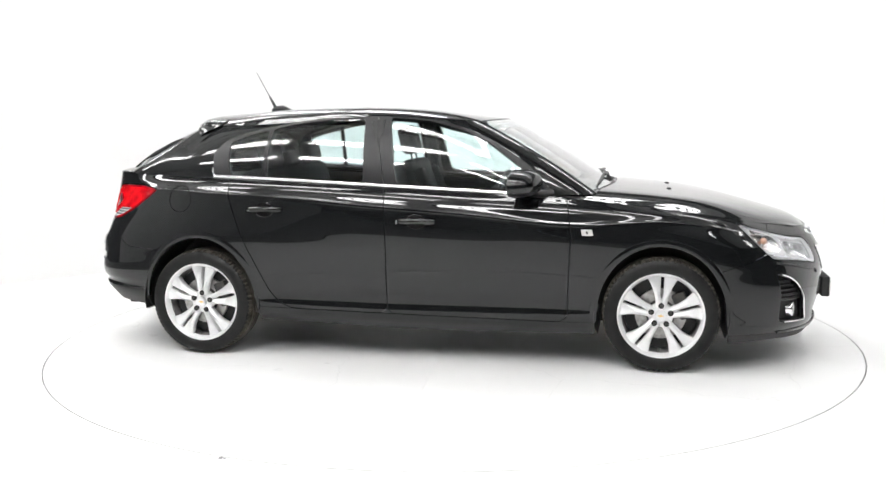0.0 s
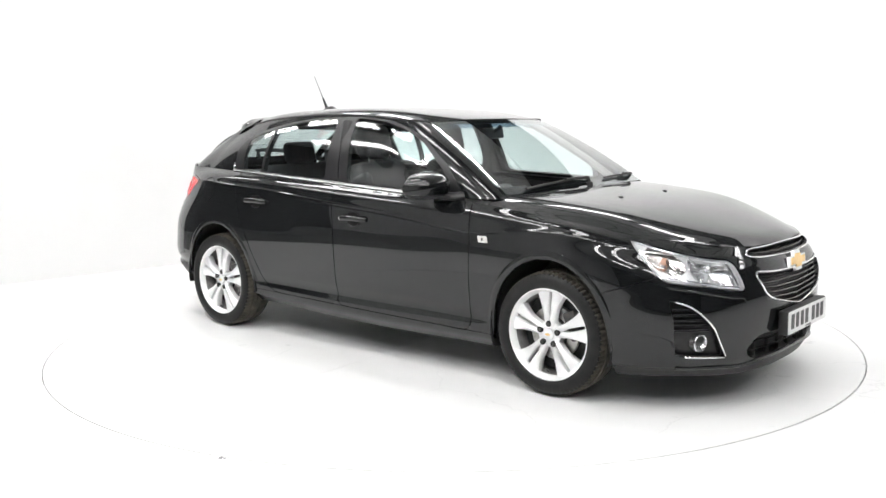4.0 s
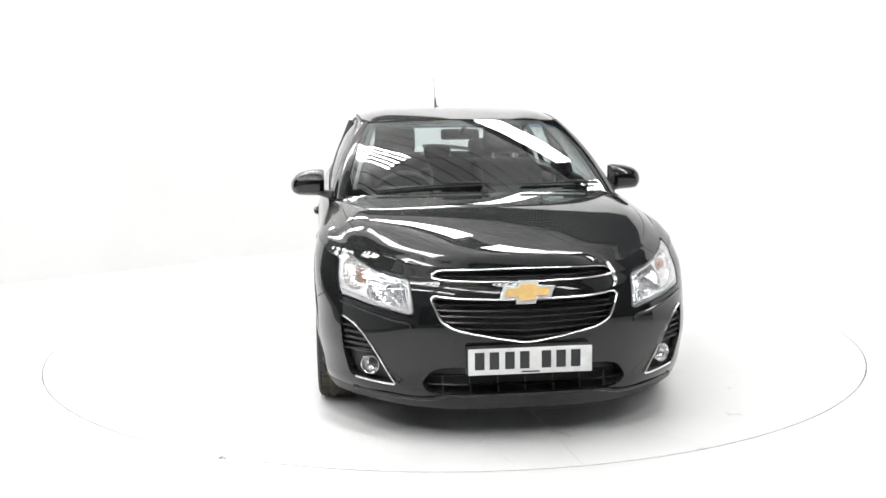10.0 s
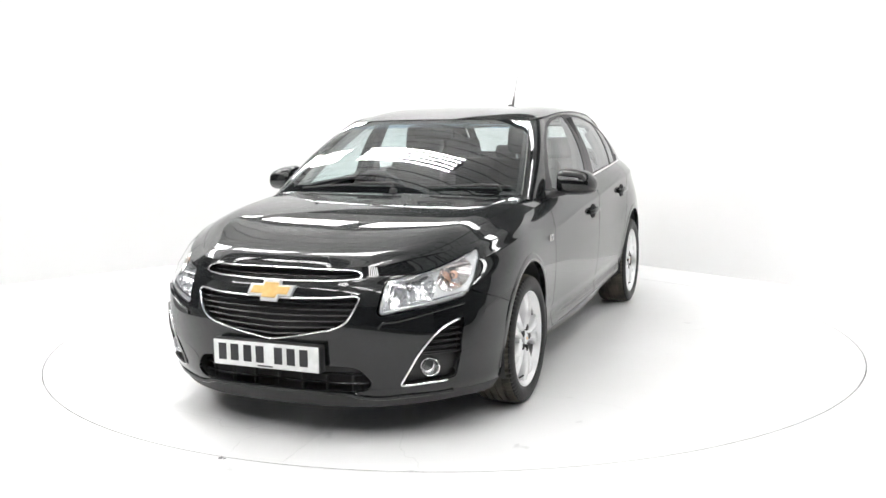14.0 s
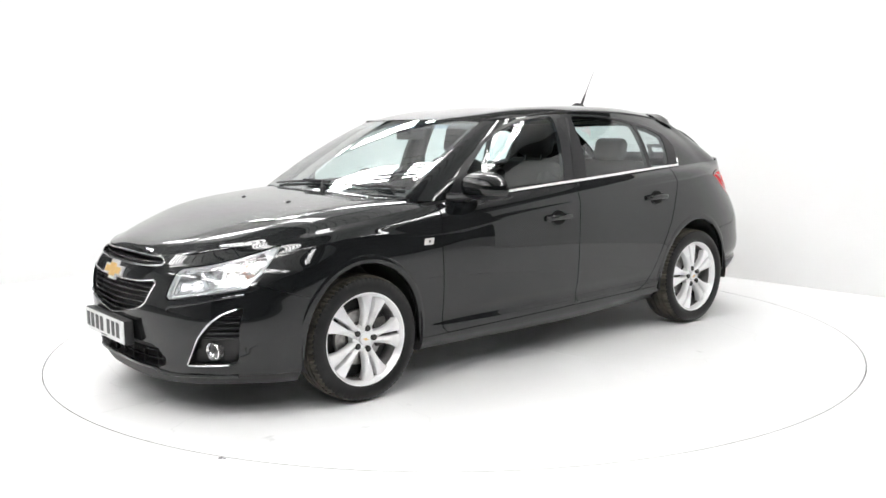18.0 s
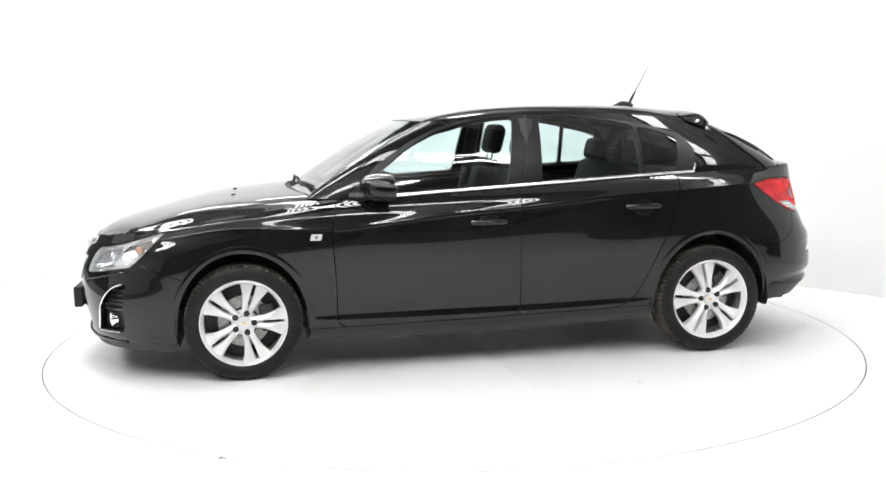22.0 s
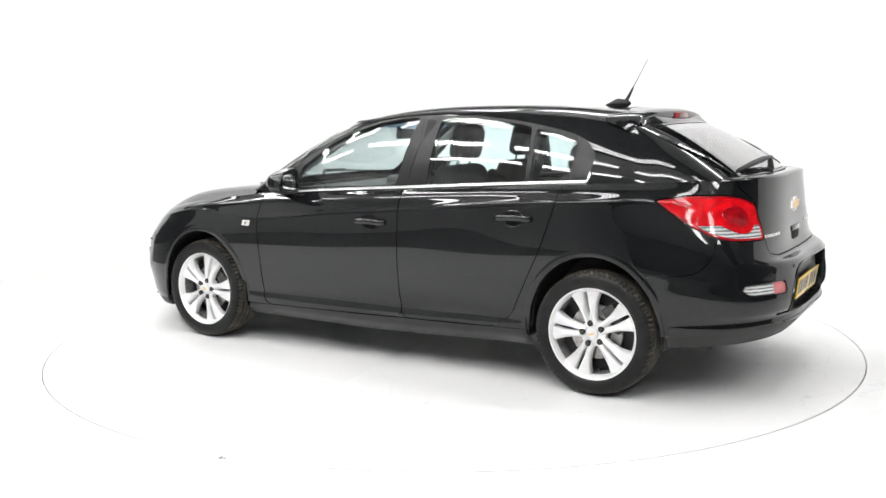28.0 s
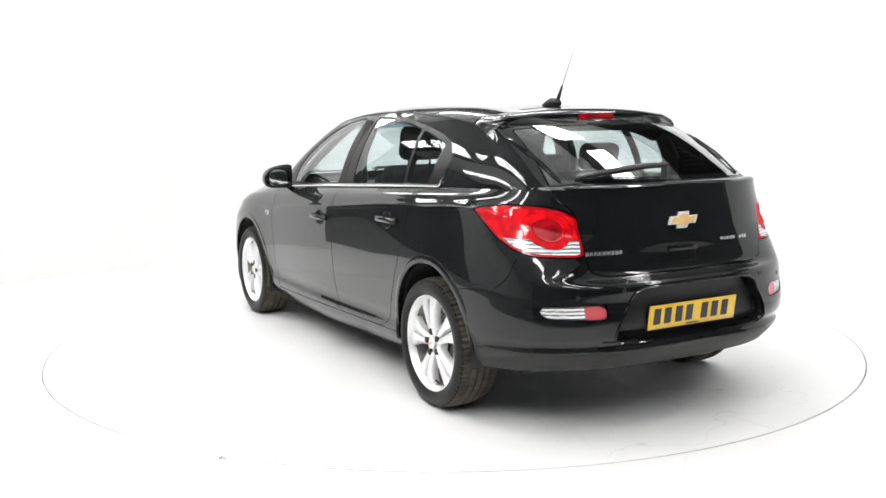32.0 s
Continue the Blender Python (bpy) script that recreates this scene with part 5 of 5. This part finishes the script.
def spoiler():
    """The roof spoiler with its brake light, its side blades and the rear wiper."""
    rows = []
    for y in (0, .18, .34, .43, .50):
        k = y / .552
        back = -1.488 + .040 * k ** 3
        zt = 1.416 - .038 * k ** 2.5
        front_z = 1.440 - .048 * k ** 2
        fx = -1.25 - .03 * k
        rows.append([(fx, y, front_z - .006), (fx - .05, y, front_z - .004), ((fx + back) / 2, y, (front_z + zt) / 2 + .003), (back + .015, y, zt + .001), (back, y, zt - .008), (back + .004, y, zt - .052), (back + .03, y, zt - .058), (back + .07, y, zt - .052)])
    # each end turns down on to the rear pillar
    rows.append([(-1.275, .547, 1.384), (-1.315, .548, 1.380), (-1.37, .549, 1.373), (-1.435, .550, 1.362), (-1.452, .551, 1.352), (-1.452, .552, 1.312), (-1.44, .551, 1.304), (-1.41, .548, 1.304)])
    rows.append([(-1.295, .584, 1.356), (-1.325, .588, 1.346), (-1.36, .591, 1.332), (-1.405, .593, 1.312), (-1.42, .594, 1.300), (-1.422, .594, 1.286), (-1.415, .592, 1.280), (-1.40, .588, 1.280)])
    rows = np.swapaxes(np.array(rows), 0, 1)
    s = sheet(rows, 5, 6, True, False)
    sp = panel("roof_spoiler", both({"v": s["v"], "f": [f[::-1] for f in s["f"]]}), PAINT, CAR, "gloss black roof spoiler", depth=.004)
    bm = bmesh.new()
    box(bm, (.020, .215, .030), pose(-1.490, 0, 1.386, 0, 4, 0), .003, 2)
    part("high_brake_light", bm, DEEP_RED, sp, "red high brake light")
    for sg in (1, -1):
        bm = bmesh.new()
        path = [(-1.468, .566, 1.296), (-1.54, .566, 1.284), (-1.618, .560, 1.262), (-1.70, .556, 1.228), (-1.792, .552, 1.186), (-1.86, .547, 1.147), (-1.915, .540, 1.110)]
        fine, _ = spline(path, 5)
        tube(bm, [(x, sg * (y - .006), z - .006) for x, y, z in fine], [.006 + .010 * math.sin(math.pi * min(1, .25 + k / len(fine))) for k in range(len(fine))], 8, flat=.8)
        part("rear_window_blade", bm, PAINT, CAR)
    # rear wiper
    pts = [Vector(q) for q in spline([(-1.925, .46, 1.116), (-1.950, .33, 1.136), (-1.964, .18, 1.152), (-1.972, .05, 1.162), (-1.974, -.03, 1.163)], 4)[0]]
    n = len(pts) - 1
    bm = bmesh.new()
    tube(bm, pts, [.006 + .009 * math.sin(math.pi * min(.9, k / n)) for k in range(n + 1)], 8, flat=1.3)
    w = part("rear_wiper", bm, PLASTIC, CAR, "black rear window wiper")
    bm = bmesh.new()
    tube(bm, [(-1.972, -.012, 1.158), (-1.978, -.006, 1.125), (-1.982, 0, 1.096)], [.013, .016, .018], 10)
    part("wiper_spindle", bm, PLASTIC, w)
    bm = bmesh.new()
    tube(bm, [q - Vector((-.016, 0, .012)) for q in pts], .004, 6)
    part("wiper_blade", bm, RUBBER, w)


spoiler()


# ---- fittings along the sides ----
def door_mirror(sg):
    """A mirror housing lofted from its inner end, tall and flat, to its low rounded tip."""
    n, m = 28, 18
    seam = .985

    def ring(o):
        # o runs from the inner end (0) to the tip (1)
        y = .842 + .193 * o
        fall = o ** 2.6
        round_in = 1 - .10 * max(0, 1 - o / .12) ** 2
        end = math.sqrt(max(0, 1 - max(0, (o - .72) / .28) ** 2)) if o > .72 else 1
        top, low = 1.020 + (.086 - .046 * fall) * end * round_in, 1.004 - (.050 - .010 * fall) * end * round_in
        back = .560 - .022 * o
        deep = (.148 - .040 * o ** 2) * end * round_in
        pts = []
        for k in range(n):
            a = 2 * math.pi * k / n
            c, s_ = math.cos(a), math.sin(a)
            z = (top + low) / 2 + (top - low) / 2 * math.copysign(abs(s_) ** .78, s_)
            x = back + (deep * abs(c) ** .85 if c > 0 else -.014 * abs(c) ** .4)
            pts.append((x, sg * y, z))
        return pts

    rings = [ring(1 - (1 - k / m) ** 1.5) for k in range(m)] + [ring(.9995)]
    pieces = {}
    for key in ("cap", "base"):
        bm = bmesh.new()
        grid = [[bm.verts.new(p) for p in r] for r in rings]
        for A, B in zip(grid, grid[1:]):
            for k in range(n):
                bm.faces.new((A[k], A[(k + 1) % n], B[(k + 1) % n], B[k]))
        bm.faces.new(grid[0])
        bm.faces.new(grid[-1])
        g = bm.verts[:] + bm.edges[:] + bm.faces[:]
        bmesh.ops.bisect_plane(bm, geom=g, plane_co=(0, 0, seam - (.0015 if key == "base" else 0)), plane_no=(0, 0, 1 if key == "base" else -1), clear_outer=True)
        pieces[key] = bm
    top = part("door_mirror", pieces["cap"], PAINT, CAR, "gloss black door mirror on a satin foot", sharp=50)
    part("mirror_base", pieces["base"], SATIN, top, sharp=50)
    bm = bmesh.new()
    tube(bm, [(.735, sg * .775, .968), (.70, sg * .81, .966), (.66, sg * .845, .972), (.63, sg * .885, .978)], [.030, .025, .021, .016], 12, flat=1.25)
    part("mirror_foot", bm, SATIN, top)
    bm = bmesh.new()
    ellipsoid(bm, (.003, .080, .052), Matrix.Translation((.538, sg * .930, 1.022)) @ Matrix.Rotation(radians(7 * sg), 4, "Z"), 24, 10, .8)
    part("mirror_glass", bm, MIRROR, top, "mirror glass")


def door_handle(x, z, sg, keyhole):
    p, nrm = on_body("side", x, z, 0)
    m = Matrix.Diagonal((1, sg, 1, 1))
    base = facing(p, nrm)
    bm = bmesh.new()
    ellipsoid(bm, (.054, .042, .007), base @ Matrix.Translation((0, 0, .0035)), 28, 6)
    cup = part("door_handle", bm, CUP_BLACK, CAR, "black door handle over a recessed cup")
    if sg < 0:
        cup.data.transform(m)
        cup.data.flip_normals()
    bm = bmesh.new()
    tube(bm, [base @ Vector((.055 * math.cos(2 * math.pi * k / 32), .041 * math.sin(2 * math.pi * k / 32), .003)) for k in range(32)], .0032, 6, True)
    rim = part("cup_rim", bm, PAINT, cup)
    if sg < 0:
        rim.data.transform(m)
        rim.data.flip_normals()
    bm = bmesh.new()
    pts = [base @ Vector(q) for q in ((-.100, .001, .004), (-.086, .002, .018), (-.05, .004, .025), (0, .005, .027), (.05, .004, .025), (.086, .002, .018), (.098, .001, .004))]
    fine, _ = spline([tuple(q) for q in pts], 4)
    tube(bm, [tuple(q) for q in fine], .0155, 10, flat=.75)
    g = part("handle_grip", bm, PAINT, cup)
    if sg < 0:
        g.data.transform(m)
        g.data.flip_normals()
    if keyhole:
        bm = bmesh.new()
        lathe(bm, [(.0005, .003), (.010, .003), (.011, .0)], 20, base @ Matrix.Translation((-.108 * -1, -.002, .006)) @ Matrix.Rotation(radians(90), 4, "X"))
        kh = part("lock", bm, CHROME, cup, "chrome door lock")
        if sg < 0:
            kh.data.transform(m)
            kh.data.flip_normals()




def side_fittings():
    for sg in (1, -1):
        door_mirror(sg)
        door_handle(-.007, .812, sg, sg < 0)
        door_handle(-.912, .872, sg, False)
        # white side badge
        p, nrm = on_body("side", .945, .763, .001)
        m = facing(p, nrm)
        bm = bmesh.new()
        slab(bm, rounded([(-.034, -.017), (.026, -.017), (.034, .017), (-.026, .017)], .006), .004, m, .002)
        b = part("side_badge", bm, CLEAR_BADGE, CAR, "small pale side repeater")
        bm = bmesh.new()
        box(bm, (.012, .014, .002), m @ Matrix.Translation((0, 0, .0065)), .0005, 1)
        b2 = part("badge_mark", bm, DARK_ALLOY, b)
        if sg < 0:
            for o in (b, b2):
                o.data.transform(Matrix.Diagonal((1, -1, 1, 1)))
                o.data.flip_normals()
        # chrome strip along the belt
        path = [BELT[k] for k in range(6, 11)]
        fine, _ = spline(path, 12)
        pts = [(x, sg * (y + .004), z + .009) for x, y, z in fine if -1.27 < x < .66]
        bm = bmesh.new()
        tube(bm, pts, .0085, 6, flat=.55)
        part("belt_trim", bm, TRIM_CHROME, CAR, "bright chrome belt trim")
        rise = [on_body("side", x, z, .004, True)[0] for x, z in ((-1.250, 1.057), (-1.266, 1.066), (-1.276, 1.084), (-1.279, 1.108))]
        fine, _ = spline([tuple(q) for q in rise], 4)
        bm = bmesh.new()
        tube(bm, [(x, sg * y, z) for x, y, z in fine], .0055, 6)
        part("corner_trim", bm, CHROME, CAR)
        # roof ditch strip
        path = [(HIGH[3][k][0], HIGH[3][k][1] - .006, HIGH[3][k][2] + .003) for k in range(3, 11)]
        fine, _ = spline(path, 8)
        bm = bmesh.new()
        tube(bm, [(x, sg * y, z) for x, y, z in fine if x > -1.285], .007, 6, flat=1.0)
        part("roof_moulding", bm, SATIN, CAR)
    # fuel flap outline on the right
    bm = bmesh.new()
    pts = []
    for k in range(48):
        a = 2 * math.pi * k / 48
        p, nrm = on_body("side", -1.455 + .073 * math.cos(a), .930 + .076 * math.sin(a), .0004)
        pts.append((p.x, -p.y, p.z))
    tube(bm, pts, .0022, 5, True)
    part("fuel_flap_joint", bm, CUP_BLACK, CAR)
    # roof aerial
    bm = bmesh.new()
    ellipsoid(bm, (.085, .030, .030), pose(-1.12, 0, 1.456), 24, 12)
    for v in bm.verts:
        k = (v.co.x + 1.12) / .085
        if k > 0:
            v.co.z -= (v.co.z - 1.44) * .75 * k
    ae = part("roof_aerial", bm, SATIN, CAR, "black roof aerial with thin whip")
    bm = bmesh.new()
    tube(bm, [(-1.175, 0, 1.47), (-1.215, 0, 1.545)], [.011, .006], 10)
    part("aerial_foot", bm, PLASTIC, ae)
    bm = bmesh.new()
    tube(bm, [(-1.215, 0, 1.545), (-1.302, 0, 1.705)], [.0026, .0015], 6)
    part("aerial_whip", bm, PLASTIC, ae)


CLEAR_BADGE = material("pale_repeater_lens", (0.7, 0.68, 0.66), 0.15, 0.2, 1.0)
side_fittings()


def screen_fittings():
    # cowl under the windscreen
    bm = bmesh.new()
    rows = []
    for k in range(33):
        y = -.78 + 1.56 * k / 32
        f = (abs(y) / .78) ** 2
        a = (1.075 - .155 * f, y, .986 - .052 * f)
        b = (1.02 - .17 * f, y, .974 - .045 * f)
        c = (.99 - .19 * f, y, 1.012 - .055 * f)
        rows.append([bm.verts.new(q) for q in (a, b, c)])
    for A, B in zip(rows, rows[1:]):
        for i in range(2):
            bm.faces.new((A[i], A[i + 1], B[i + 1], B[i]))
    part("cowl", bm, PLASTIC, CAR)
    for y0, y1, lift0, lift1, py in ((-.56, .05, .010, .014, .02), (.22, .66, .008, .040, .62)):
        pts = []
        for k in range(15):
            t = k / 14
            y = y0 + (y1 - y0) * t
            f = (abs(y) / .78) ** 2
            z = 1.010 - .050 * f + lift0 + (lift1 - lift0) * t
            p, nrm = on_body("front", y, z, .012, True)
            pts.append(p)
        bm = bmesh.new()
        tube(bm, pts, .0065, 6, flat=1.4)
        w = part("front_wiper", bm, PLASTIC, CAR, "black windscreen wiper")
        bm = bmesh.new()
        mid = pts[8]
        f = (abs(py) / .78) ** 2
        tube(bm, [Vector((1.03 - .16 * f, py, 1.0 - .05 * f)), (pts[12] if py > .3 else pts[13]) + Vector((.018, 0, .004)), mid + Vector((.014, 0, .010))], [.012, .009, .006], 8)
        part("wiper_arm", bm, PLASTIC, w)
        bm = bmesh.new()
        lathe(bm, [(.0005, .012), (.016, .010), (.020, 0), (.020, -.02)], 16, Matrix.Translation((1.03 - .16 * f, py, 1.0 - .05 * f)) @ Matrix.Rotation(radians(90), 4, "X"))
        part("wiper_spindle", bm, PLASTIC, w)
    for y in (-.25, .25):
        bm = bmesh.new()
        ellipsoid(bm, (.016, .009, .008), pose(1.388, y, .956), 14, 8)
        part("washer_nozzle", bm, SATIN, CAR)


screen_fittings()


# ---- cabin ----
def cushion(bm, size, m, r=.05):
    box(bm, size, m, r, 4)
    return bm


def seat(x, y, front=True):
    bm = bmesh.new()
    cushion(bm, (.50, .50, .16), pose(x + .16, y, .50, 0, -6, 0))
    base = part("front_seat", bm, SEAT_CLOTH, CAR, "charcoal cloth front seat")
    bm = bmesh.new()
    cushion(bm, (.13, .46, .62), pose(x - .16, y, .82, 0, -20, 0), .055)
    for sg in (1, -1):
        cushion(bm, (.16, .08, .52), pose(x - .12, y + sg * .20, .80, 0, -20, 0), .035)
    part("seat_back", bm, SEAT_CLOTH, base)
    bm = bmesh.new()
    cushion(bm, (.10, .27, .20), pose(x - .285, y, 1.245, 0, -14, 0), .045)
    part("headrest", bm, SEAT_CLOTH, base)
    for sg in (1, -1):
        bm = bmesh.new()
        tube(bm, [(x - .245, y + sg * .07, 1.08), (x - .275, y + sg * .07, 1.20)], .007, 8)
        part("headrest_post", bm, CHROME, base)


def cabin():
    for sg in (1, -1):
        seat(-.06, sg * .37)
        for key in ("door_front", "door_rear"):
            s = LOWER[key] if sg > 0 else flip(LOWER[key])
            panel("door_card", offset(s, -.055), CABIN, CAR, depth=.0)
        s = LOWER["quarter"] if sg > 0 else flip(LOWER["quarter"])
        panel("inner_quarter", offset(s, -.045), CABIN, CAR, depth=0)
        s = LOWER["wing_front"] if sg > 0 else flip(LOWER["wing_front"])
        panel("inner_wing", offset(s, -.03), PLASTIC, CAR, depth=0)
        bm = bmesh.new()
        cushion(bm, (.09, .25, .15), pose(-1.075, sg * .36, 1.165, 0, -14, 0), .04)
        part("rear_headrest", bm, SEAT_CLOTH, CAR, "charcoal rear headrest")
        bm = bmesh.new()
        tube(bm, [(-.265, sg * .715, 1.26), (-.27, sg * .70, 1.05), (-.24, sg * .73, .70)], .013, 6, flat=2)
        part("seat_belt", bm, CABIN, CAR)
        # inner pillar covers
        bm = bmesh.new()
        tube(bm, [(.80, sg * .70, .98), (.60, sg * .655, 1.12), (.40, sg * .60, 1.25), (.22, sg * .54, 1.36)], .024, 8, flat=1.2)
        part("pillar_cover", bm, PILLAR_TRIM, CAR, "pale grey pillar cover")
        bm = bmesh.new()
        tube(bm, [(-.245, sg * .745, 1.0), (-.26, sg * .715, 1.2), (-.275, sg * .645, 1.37)], .038, 8, flat=1.3)
        part("pillar_cover", bm, CABIN, CAR)
        bm = bmesh.new()
        tube(bm, [(-1.33, sg * .665, 1.02), (-1.40, sg * .60, 1.16), (-1.40, sg * .53, 1.27)], .04, 8, flat=1.0)
        part("pillar_cover", bm, CABIN, CAR)
    bm = bmesh.new()
    cushion(bm, (.50, 1.30, .16), pose(-.72, 0, .50, 0, -5, 0))
    rb = part("rear_bench", bm, SEAT_CLOTH, CAR, "charcoal cloth rear bench seat")
    bm = bmesh.new()
    cushion(bm, (.14, 1.30, .60), pose(-1.03, 0, .80, 0, -18, 0), .06)
    part("bench_back", bm, SEAT_CLOTH, rb)
    bm = bmesh.new()
    cushion(bm, (.08, .20, .10), pose(-1.085, 0, 1.135, 0, -14, 0), .03)
    part("middle_headrest", bm, SEAT_CLOTH, rb)
    bm = bmesh.new()
    box(bm, (.78, 1.16, .03), pose(-1.56, 0, 1.005, 0, -1, 0), .01)
    part("parcel_shelf", bm, CABIN, CAR)
    bm = bmesh.new()
    box(bm, (2.9, 1.44, .03), pose(-.45, 0, .285))
    part("cabin_floor", bm, CABIN, CAR)
    bm = bmesh.new()
    box(bm, (.03, 1.50, .70), pose(.96, 0, .62))
    part("bulkhead", bm, CABIN, CAR)
    bm = bmesh.new()
    box(bm, (.46, 1.44, .30), pose(.70, 0, .80, 0, -4, 0), .07, 4)
    d = part("dashboard", bm, CABIN, CAR, "dark grey dashboard")
    bm = bmesh.new()
    cushion(bm, (.16, .36, .10), pose(.58, -.37, .945, 0, -10, 0), .04)
    part("instrument_hood", bm, CABIN, d)
    bm = bmesh.new()
    cushion(bm, (.08, .34, .20), pose(.47, 0, .86, 0, 20, 0), .02)
    part("centre_console", bm, SATIN, d)
    bm = bmesh.new()
    m = pose(.36, -.37, .90, 0, -62, 0)
    pts = [m @ Vector((.185 * math.cos(2 * math.pi * k / 40), .185 * math.sin(2 * math.pi * k / 40), 0)) for k in range(40)]
    tube(bm, pts, .016, 8, True)
    sw = part("steering_wheel", bm, CABIN, CAR, "black steering wheel")
    bm = bmesh.new()
    cushion(bm, (.15, .16, .05), m @ Matrix.Translation((0, 0, .02)), .02)
    part("wheel_boss", bm, CABIN, sw)
    for a in (0, 180, 270):
        bm = bmesh.new()
        tube(bm, [m @ Vector((.06 * math.sin(radians(a)), .06 * math.cos(radians(a)), .01)), m @ Vector((.18 * math.sin(radians(a)), .18 * math.cos(radians(a)), 0))], .014, 8, flat=1.5)
        part("wheel_spoke", bm, ALLOY if a != 270 else CABIN, sw)
    bm = bmesh.new()
    cushion(bm, (.035, .24, .065), pose(.35, -.02, 1.290, 0, -8, 8), .015)
    mi = part("rear_view_mirror", bm, SATIN, CAR, "interior mirror on a stalk")
    bm = bmesh.new()
    tube(bm, [(.36, -.02, 1.30), (.405, 0, 1.335)], .012, 8)
    part("mirror_stalk", bm, SATIN, mi)
    for sg in (1, -1):
        bm = bmesh.new()
        box(bm, (.16, .40, .012), pose(.24, sg * .30, 1.375, 0, 14, 0), .005)
        part("sun_visor", bm, LINING, CAR)
    s = both(roof_sheet())
    panel("roof_lining", offset(s, -.03), LINING, CAR, depth=0)
    # black glass edges and the blue shade band
    sc = UPPER["screen"]
    inner = lambda v: np.maximum.reduce([(v[:, 3] - 2.50) * .08, (.34 - v[:, 4]) * .15, (v[:, 4] - 2.90) * .17])
    _, edge = cut(sc, inner(sc["v"]))
    panel("windscreen_edge", both(offset(edge, -.006)), FRIT, CAR, depth=0)
    mid, _ = cut(sc, inner(sc["v"]))
    band, _ = cut(mid, 2.62 - mid["v"][:, 4])
    b = panel("shade_band", both(offset(band, -.006)), BLUE_BAND, CAR, "blue tinted shade band", depth=0)
    b.visible_shadow = False
    rg = UPPER["rear_glass"]
    inner = lambda v: np.maximum.reduce([(10.86 - v[:, 3]) * .11, (.42 - v[:, 4]) * .15, (v[:, 4] - 2.60) * .16])
    _, edge = cut(rg, inner(rg["v"]))
    panel("rear_window_edge", both(offset(edge, -.006)), FRIT, CAR, depth=0)
    # fine heater wires of the rear window
    for k in range(9):
        z = 1.135 + .019 * k
        pts = [on_body("rear", -.42 + .84 * j / 16, z, -.004, True)[0] for j in range(17)]
        bm = bmesh.new()
        tube(bm, pts, .0006, 4)
        part("heater_wire", bm, CABIN, CAR)


PILLAR_TRIM = grained(material("pale_pillar_trim", (0.30, 0.31, 0.30), 0.8), (0.28, 0.29, 0.28), (0.33, 0.34, 0.33), 40)
cabin()


# ---- motion ----
def motions():
    walk(TURNTABLE, [(t, pose(0, 0, 0, 0, 0, spin(t))) for t in range(0, 33)])
    walk(CAR, [(t, Matrix.Rotation(radians(spin(t)), 4, "Z") @ pose(CAR_OFFSET[0], CAR_OFFSET[1], 0.0)) for t in range(0, 33)])


motions()
